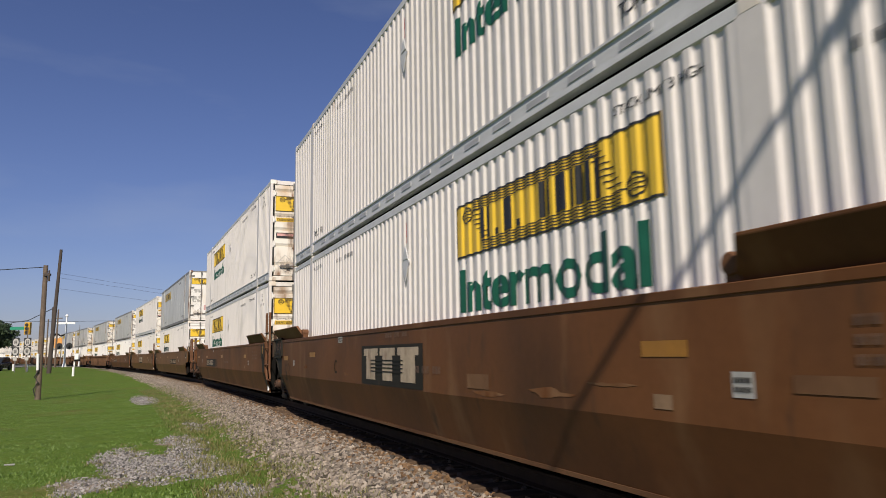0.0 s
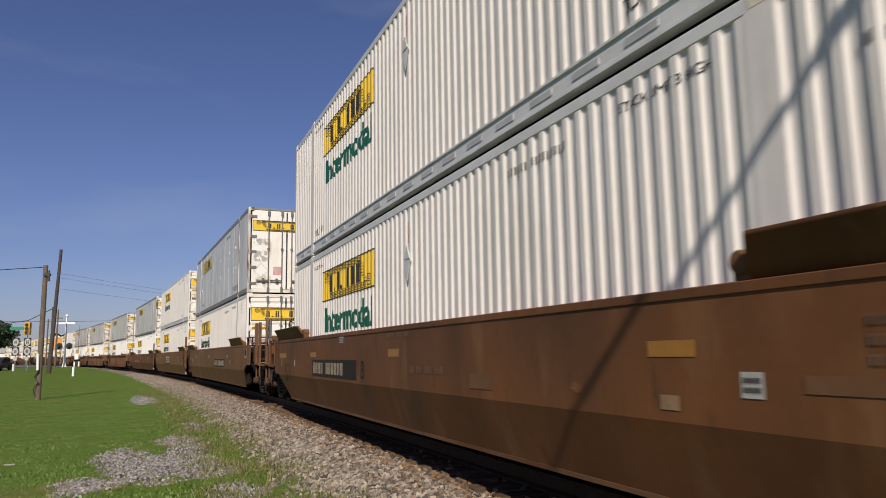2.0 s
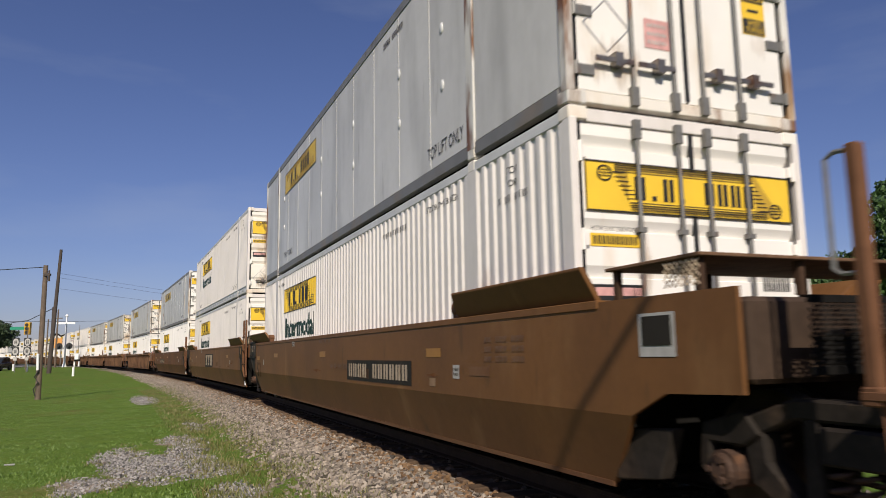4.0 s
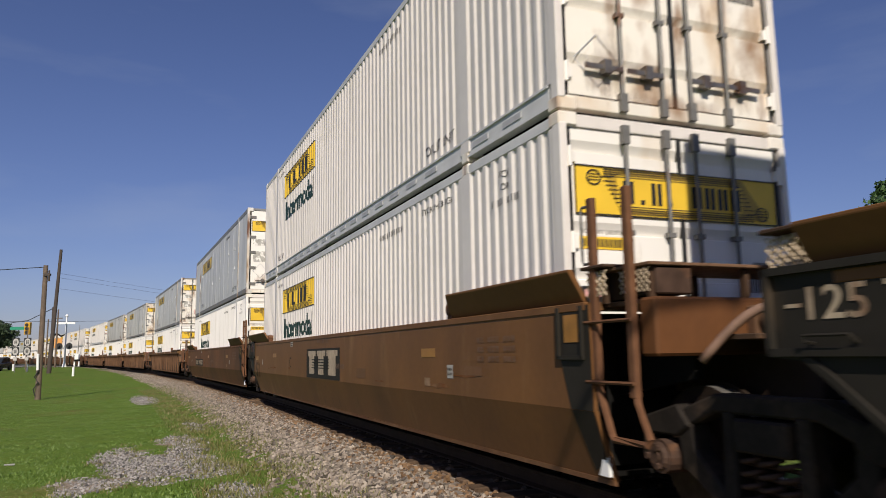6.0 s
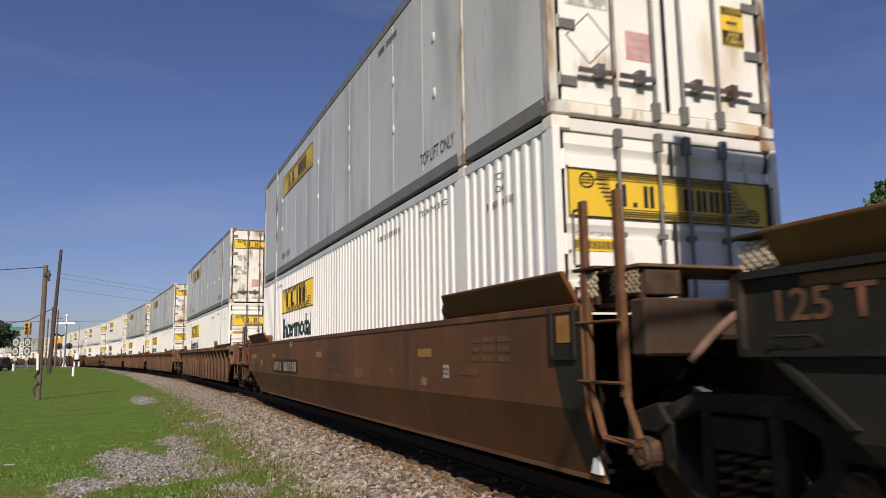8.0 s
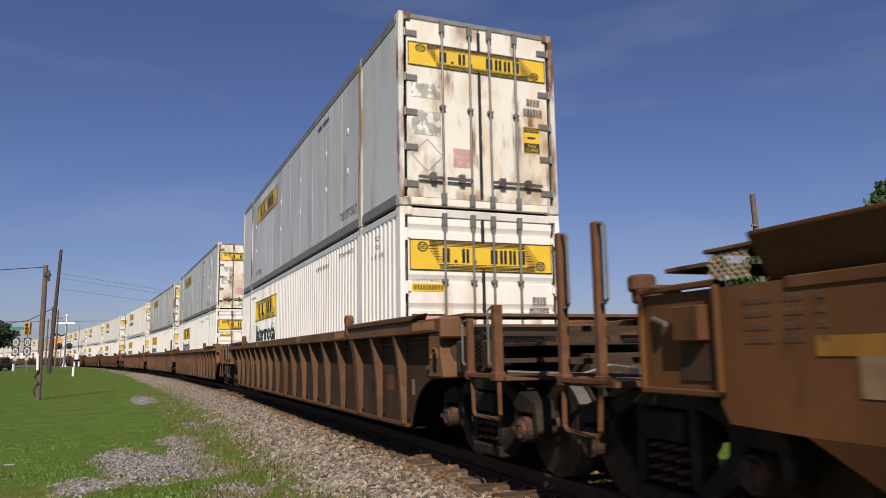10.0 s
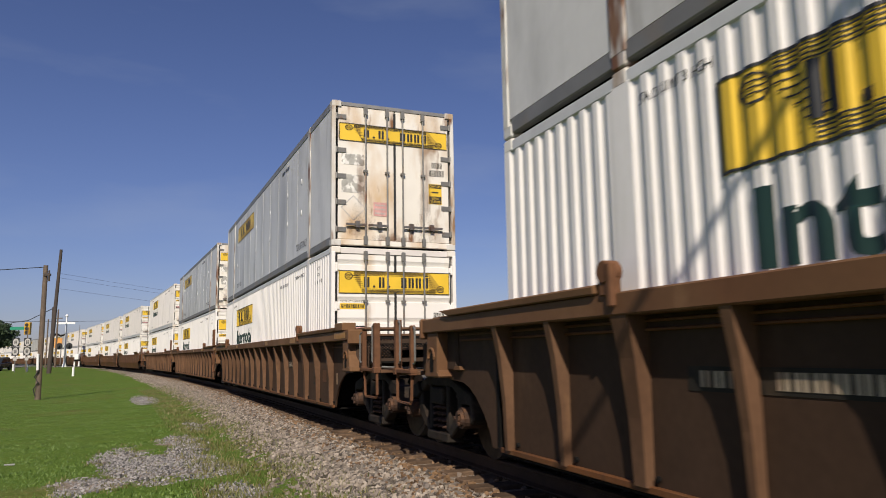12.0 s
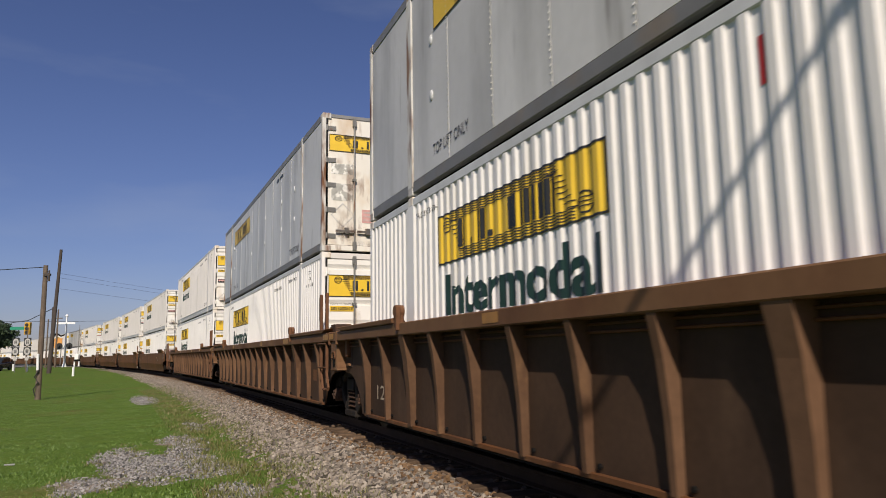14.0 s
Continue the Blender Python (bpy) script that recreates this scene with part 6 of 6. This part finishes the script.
# cable behind the viewer; its shadow lies across the passing cars
TO_SUN = Vector((SUN_DIR[0] * ce, SUN_DIR[1] * ce, math.sin(SUN_EL)))
c0 = Vector((0.94, 5.92, 0.46)) + TO_SUN * 12
along = Vector((1.07, 0.61, 0.0))
ends = [c0 - along * 15.5, c0 + along * 13.0]
cable = wire((ends[0], ends[1], 0.0), 0.034, "thick black cable slung between poles over the track", "cable")
lump = bmesh.new()
q0 = c0 + along * 1.0
bm_rod(lump, q0 - along * 0.06, q0 + along * 0.06, 0.06, 8)
part("splice", lump, "wire", cable)
for e in ends:
    pole("utility_pole", (e.x, e.y, -0.8), (e.x, e.y, e.z + 0.5), 0.15, 0.11, "wood_pole", "wooden utility pole carrying the cable")


def crossing_signal():
    x, y, z = -60.5, 118.0, 0.0
    ob = thing("crossing_signal", "silver railway crossing signal mast with twin lamps", "crossing signal")
    ob.location = (x, y, z)
    bm = bmesh.new()
    bm_rod(bm, (0, 0, 0), (0, 0, 8.0), 0.16, 10, 0.12)
    part("mast", bm, "signal_white", ob)
    bm = bmesh.new()
    bm_rod(bm, (0, 0, 0), (0, 0, 0.9), 0.38, 10, 0.15)
    part("base", bm, "signal_white", ob)
    bm = bmesh.new()
    bmesh.ops.create_uvsphere(bm, u_segments=10, v_segments=8, radius=0.24, matrix=Matrix.Translation((0, 0, 8.15)))
    part("finial", bm, "signal_white", ob, smooth=True)
    bm = bmesh.new()
    bm_box(bm, -1.5, 1.5, -0.25, -0.18, 6.8, 7.1)
    part("crossbar", bm, "signal_white", ob)
    for sx in (-1, 1):
        bm = bmesh.new()
        bm_rod(bm, (sx * 0.8, -0.3, 3.3), (sx * 0.8, -0.36, 3.3), 0.52, 16)
        bm_rod(bm, (sx * 0.8, -0.2, 3.3), (sx * 0.8, -0.75, 3.3), 0.2, 12)
        part("signal_lamp", bm, "ink", ob, "black round lamp backboard")
    bm = bmesh.new()
    bm_box(bm, -0.8, 0.8, -0.25, -0.15, 3.2, 3.4)
    part("lamp_arm", bm, "signal_white", ob)
    bm = bmesh.new()
    bm_pipe(bm, [(0, 0, 5.2), (-0.8, 0, 4.9), (-1.5, 0, 5.4), (-1.9, 0, 4.9)], 0.12)
    part("bracket", bm, "dark", ob)


def gate_machine():
    ob = thing("crossing_gate", "white crossing gate machine with a raised arm", "crossing gate")
    ob.location = (-58.5, 118.0, 0.05)
    bm = bmesh.new()
    bm_box(bm, -0.32, 0.32, -0.25, 0.25, 1.1, 1.95)
    part("machine_box", bm, "signal_white", ob, bevel=0.03)
    for sx in (-1, 1):
        bm = bmesh.new()
        bm_box(bm, sx * 0.36 - 0.1, sx * 0.36 + 0.1, -0.12, 0.12, 0, 0.85)
        part("leg", bm, "signal_white", ob)
    bm = bmesh.new()
    bm_box(bm, -0.4, 0.4, -0.2, 0.2, 0.8, 1.1)
    part("counterweight", bm, "dark", ob)
    bm = bmesh.new()
    bm_rod(bm, (0.1, 0, 1.9), (0.16, 0, 6.6), 0.06, 8, 0.035)
    part("gate_arm", bm, "galv", ob)


crossing_signal()
gate_machine()


def route_sign(x, y, z, w, top):
    ob = thing("route_sign", "stacked white and black route marker signs on a post", "road sign", "route signs")
    ob.location = (x, y, z)
    bm = bmesh.new()
    bm_rod(bm, (0, 0.05, 0), (0, 0.05, top), 0.05, 8)
    part("post", bm, "galv", ob)
    for k in range(2):
        zc = top - 0.5 - 1.05 * k
        bm = bmesh.new()
        bm_box(bm, -w, w, -0.02, 0.0, zc - 0.48, zc + 0.48)
        part("backboard", bm, "ink", ob)
        bm = bmesh.new()
        bmesh.ops.create_circle(bm, cap_ends=True, segments=14, radius=w * 0.82, matrix=Matrix.Translation((0, -0.026, zc)) @ pose(0, 0, 0, 90, 0, 0) @ Matrix.Diagonal((1, 0.52 / w, 1, 1)))
        p = part("shield", bm, "paper", ob)
        part("shield_bars", on_end(bars("00", w * 0.8, 0.4), -w * 0.4, zc - 0.2, -0.031), "ink", ob, keep=True)
    bm = bmesh.new()
    bm_box(bm, -w * 0.5, w * 0.5, -0.02, 0.0, top - 2.6, top - 2.2)
    part("arrow_plate", bm, "paper", ob)


route_sign(-49.3, 85, -0.2, 0.42, 3.95)
route_sign(-47.95, 85, -0.2, 0.42, 3.95)


def traffic_signal():
    ob = thing("traffic_signal", "yellow traffic signal hanging from a wire with a green street sign", "traffic light")
    ob.location = (-67.8, 120, 0.7)
    bm = bmesh.new()
    bm_box(bm, -0.45, 0.45, -0.3, 0.3, 4.6, 6.6)
    part("housing", bm, "signal_yellow", ob, bevel=0.04)
    for k in range(3):
        bm = bmesh.new()
        bm_rod(bm, (0, -0.3, 4.95 + 0.62 * k), (0, -0.5, 4.95 + 0.62 * k), 0.24, 12)
        part("lens_hood", bm, "ink", ob)
    bm = bmesh.new()
    bm_box(bm, -2.9, -0.55, -0.05, 0.0, 5.4, 5.9)
    part("street_sign", bm, "sign_green", ob, "green street name sign")
    bm = bmesh.new()
    bm_pipe(bm, [(-14, 0, 5.6), (-5, 0, 6.3), (0, 0, 6.9), (3.9, 0, 8.8)], 0.06)
    part("span_wire", bm, "wire", ob)
    for x, z in ((-14, 5.9), (3.9, 9.0)):
        bm = bmesh.new()
        bm_rod(bm, (x, 0, -1.2), (x, 0, z), 0.12, 8)
        part("support_pole", bm, "dark_pole", ob)


traffic_signal()


def parked_car(loc, turn, paint, label):
    ob = thing("car", label, "car")
    ob.matrix_basis = pose(*loc, 0, 0, turn)
    bm = bmesh.new()
    bm_prism(bm, [(-2.3, 0.35), (-2.35, 0.85), (-1.3, 1.0), (2.1, 1.05), (2.3, 0.9), (2.3, 0.35)], -0.92, 0.92)
    part("body", bm, paint, ob, bevel=0.06)
    bm = bmesh.new()
    bm_prism(bm, [(-1.3, 0.98), (-0.6, 1.6), (1.6, 1.66), (2.1, 1.05)], -0.78, 0.78)
    cab = part("cabin", bm, "glass", ob, bevel=0.05)
    bm = bmesh.new()
    bm_prism(bm, [(-0.6, 1.6), (-0.55, 1.7), (1.5, 1.74), (1.6, 1.66)], -0.76, 0.76)
    part("roof", bm, paint, ob)
    for x in (-0.85, 0.85):
        for y in (-1.5, 1.45):
            bm = bmesh.new()
            bm_rod(bm, (x - 0.11, y, 0.34), (x + 0.11, y, 0.34), 0.34, 16)
            part("wheel", bm, "rubber", ob)
    for x in (-0.6, 0.6):
        bm = bmesh.new()
        bm_box(bm, x - 0.18, x + 0.18, -2.37, -2.3, 0.62, 0.76)
        part("headlight", bm, "paper", ob)


parked_car((-57.2, 95, -0.12), 12, "car_paint", "dark sport utility car on the road")


def road():
    rows = [(-34, -60), (-37, 30), (-54.5, 88), (-66, 112), (-84, 150), (-110, 210)]
    v, f = [], []
    for i, (x, y) in enumerate(rows):
        for dx in (-8, 0):
            z = float(ground_z(np.array([x + dx]), np.array([y]))[0][0])
            v.append((x + dx, y, max(z, -0.6) + 0.06))
        if i:
            f.append((2 * i - 2, 2 * i - 1, 2 * i + 1, 2 * i))
    raw_mesh("road", v, f, "asphalt", "structure", "grey asphalt road along the lawn", "road")
    v, f = [], []
    for i in range(9):
        t = -9 + i * 2.2
        for dy in (0, 6.5):
            x = -58 + t * 1.9
            v.append((x, 122 + dy - t * 0.5, 0.02))
        if i:
            f.append((2 * i - 2, 2 * i - 1, 2 * i + 1, 2 * i))
    raw_mesh("road", v, f, "asphalt", "structure", "asphalt road over the level crossing", "road")


road()


def tree(base, height, crown, mat, seed, n, label, leaf=0.16):
    rng = np.random.default_rng(seed)
    ob = thing("tree", label, "tree")
    ob.location = base
    bm = bmesh.new()
    bm_rod(bm, (0, 0, -0.2), (0.1, 0, height * 0.4), height * 0.03, 8, height * 0.02)
    clumps = []
    for k in range(crown[2]):
        a = rng.random() * math.tau
        r = crown[0] * math.sqrt(rng.random())
        zz = height * (0.38 + 0.55 * rng.random() * (1 - 0.45 * (r / crown[0]) ** 2))
        clumps.append((r * math.cos(a), r * math.sin(a), zz, crown[1] * (0.6 + 0.6 * rng.random())))
    for x, y, z, r in clumps[:10]:
        bm_rod(bm, (0.1, 0, height * 0.3), (x * 0.8, y * 0.8, z), height * 0.012, 6, height * 0.004)
    part("trunk", bm, "bark", ob)
    c = np.array(clumps)
    pick = rng.integers(0, len(c), n)
    d = rng.normal(size=(n, 3))
    d /= np.linalg.norm(d, axis=1)[:, None]
    pos = c[pick, :3] + d * (c[pick, 3] * (0.55 + 0.5 * rng.random(n)))[:, None] * np.array([1, 1, 0.8])
    u = rng.normal(size=(n, 3))
    w = np.cross(u, rng.normal(size=(n, 3)))
    u *= leaf / np.linalg.norm(u, axis=1)[:, None]
    w *= leaf * 0.6 / np.linalg.norm(w, axis=1)[:, None]
    v = np.stack([pos - u, pos + w, pos + u, pos - w], 1).reshape(-1, 3)
    me = bpy.data.meshes.new("crown")
    me.from_pydata(v.tolist(), [], np.arange(4 * n).reshape(-1, 4).tolist())
    me.materials.append(M[mat])
    cr = new("crown", me)
    cr.parent = ob
    return ob


tree((28.6, 40.0, -0.8), 14.2, (5.4, 1.5, 50), "leaf", 11, 26000, "large leafy green broadleaf tree beyond the track", 0.17)
tree((34.5, 44.0, -0.8), 17.0, (6.0, 1.7, 46), "leaf", 12, 22000, "large leafy green broadleaf tree beyond the track", 0.18)
tree((21.4, 44.0, -0.8), 8.8, (3.6, 1.1, 44), "leaf", 13, 16000, "rounded leafy green tree beyond the track", 0.14)
tree((25.6, 46.5, -0.8), 8.2, (3.4, 1.1, 40), "leaf", 14, 14000, "rounded leafy green tree beyond the track", 0.14)
for i, (x, y, h) in enumerate(((-93, 150, 12.0), (-98, 152, 13), (-104, 170, 11), (-105, 152, 12.5))):
    tree((x, y, -0.3), h, (4.5, 1.7, 30), "leaf_far", 20 + i, 6000, "dark distant broadleaf tree", 0.35)


def far_woods():
    rng = np.random.default_rng(9)
    n = 26000
    t = rng.random(n)
    x = -420 + 560 * t
    hgt = 8.5 + 1.8 * np.sin(x * 0.05) + 1.4 * np.sin(x * 0.13 + 1)
    y = 430 + rng.normal(0, 8, n) - np.abs(x) * 0.2
    z = hgt * rng.random(n) ** 0.7
    u = rng.normal(size=(n, 3))
    w = np.cross(u, rng.normal(size=(n, 3)))
    u *= 1.3 / np.linalg.norm(u, axis=1)[:, None]
    w *= 0.9 / np.linalg.norm(w, axis=1)[:, None]
    p = np.stack([x, y, z], -1)
    v = np.stack([p - u, p + w, p + u, p - w], 1).reshape(-1, 3)
    raw_mesh("far_woods", v, np.arange(4 * n).reshape(-1, 4), "leaf_far", "stuff", "dark line of distant woods", "woods")


far_woods()


def shed(x, y, w, d, h, wall, roof, label):
    ob = thing("building", label, "building")
    ob.location = (x, y, -0.7)
    bm = bmesh.new()
    bm_box(bm, -w / 2, w / 2, -d / 2, d / 2, 0, h)
    part("wall", bm, wall, ob)
    bm = bmesh.new()
    bm_prism(bm, [(-d / 2 - 0.4, h), (0, h + d * 0.12), (d / 2 + 0.4, h)], -w / 2 - 0.4, w / 2 + 0.4)
    part("roof", bm, roof, ob)
    for k in range(int(w // 4)):
        bm = bmesh.new()
        x0 = -w / 2 + 1.2 + 4 * k
        bm_box(bm, x0, x0 + 1.6, -d / 2 - 0.03, -d / 2 + 0.02, 0.4, min(2.6, h - 0.4))
        part("door", bm, "pocket", ob)
    return ob


shed(17, 100, 30, 12, 5.4, "wall_white", "roof_metal", "low white metal building with a pale roof")
shed(31.5, 62, 8, 5, 3.6, "wall_white", "roof_metal", "white storage shed beneath trees")
# stand-in for a small orange block of unknown kind; posts are added
board = thing("warning_board", "orange board on posts by the crossing", "road sign")
board.location = (-67.9, 130, 0)
bm = bmesh.new()
bm_box(bm, -0.7, 0.7, -0.05, 0.0, 3.2, 4.9)
part("panel", bm, "orange_wall", board)
for x in (-0.5, 0.5):
    bm = bmesh.new()
    bm_box(bm, x - 0.06, x + 0.06, 0.0, 0.12, -0.3, 4.8)
    part("post", bm, "galv", board)
for x, y in ((-35.0, 70.0), (-53.5, 92.0), (-49.5, 88)):
    ob = thing("marker_post", "short white marker post in the grass", "post", "white marker posts")
    ob.location = (x, y, float(ground_z(np.array([x]), np.array([y]))[0][0]))
    bm = bmesh.new()
    bm_rod(bm, (0, 0, -0.1), (0, 0, 0.85), 0.11, 10)
    part("post", bm, "signal_white", ob, smooth=False)
litter = bmesh.new()
bm_prism(litter, [(-0.04, 0.0), (0.05, 0.0), (0.04, 0.02), (-0.05, 0.015)], -0.09, 0.07)
scrap = tagged(part("litter", litter, "paper"), "scrap of white paper litter on grass", "litter")
scrap.matrix_basis = pose(-7.5, 13.0, -0.59, 0, 0, 30)


def motions():
    """The train rolls along the line; each wheelset turns on its truck."""
    times = [i * 0.5 for i in range(29)]
    for (car, boxes), place in zip(TRAIN, PLACES):
        rows = []
        for t in times:
            s = place - travelled(t)
            ax, ay, _ = on_track(s - 8.9)
            bx, by, _ = on_track(s + 8.9)
            rows.append((t, (ax + bx) / 2, (ay + by) / 2, math.degrees(math.atan2(-(bx - ax), by - ay))))
        walk(car, [(t, pose(x, y, 0, 0, 0, h)) for t, x, y, h in rows])
        for box, base in boxes:
            walk(box, [(t, pose(x, y, base, 0, 0, h)) for t, x, y, h in rows])
    turn = [i / 15 for i in range(211)]
    for car, _ in TRAIN[:9]:
        for tr in car.children:
            if tr.name.split(".")[0] != "truck":
                continue
            for w in tr.children:
                if w.name.split(".")[0] == "wheelset":
                    at = w.location.copy()
                    walk(w, [(t, pose(*at, math.degrees(travelled(t) / 0.475), 0, 0)) for t in turn])


motions()
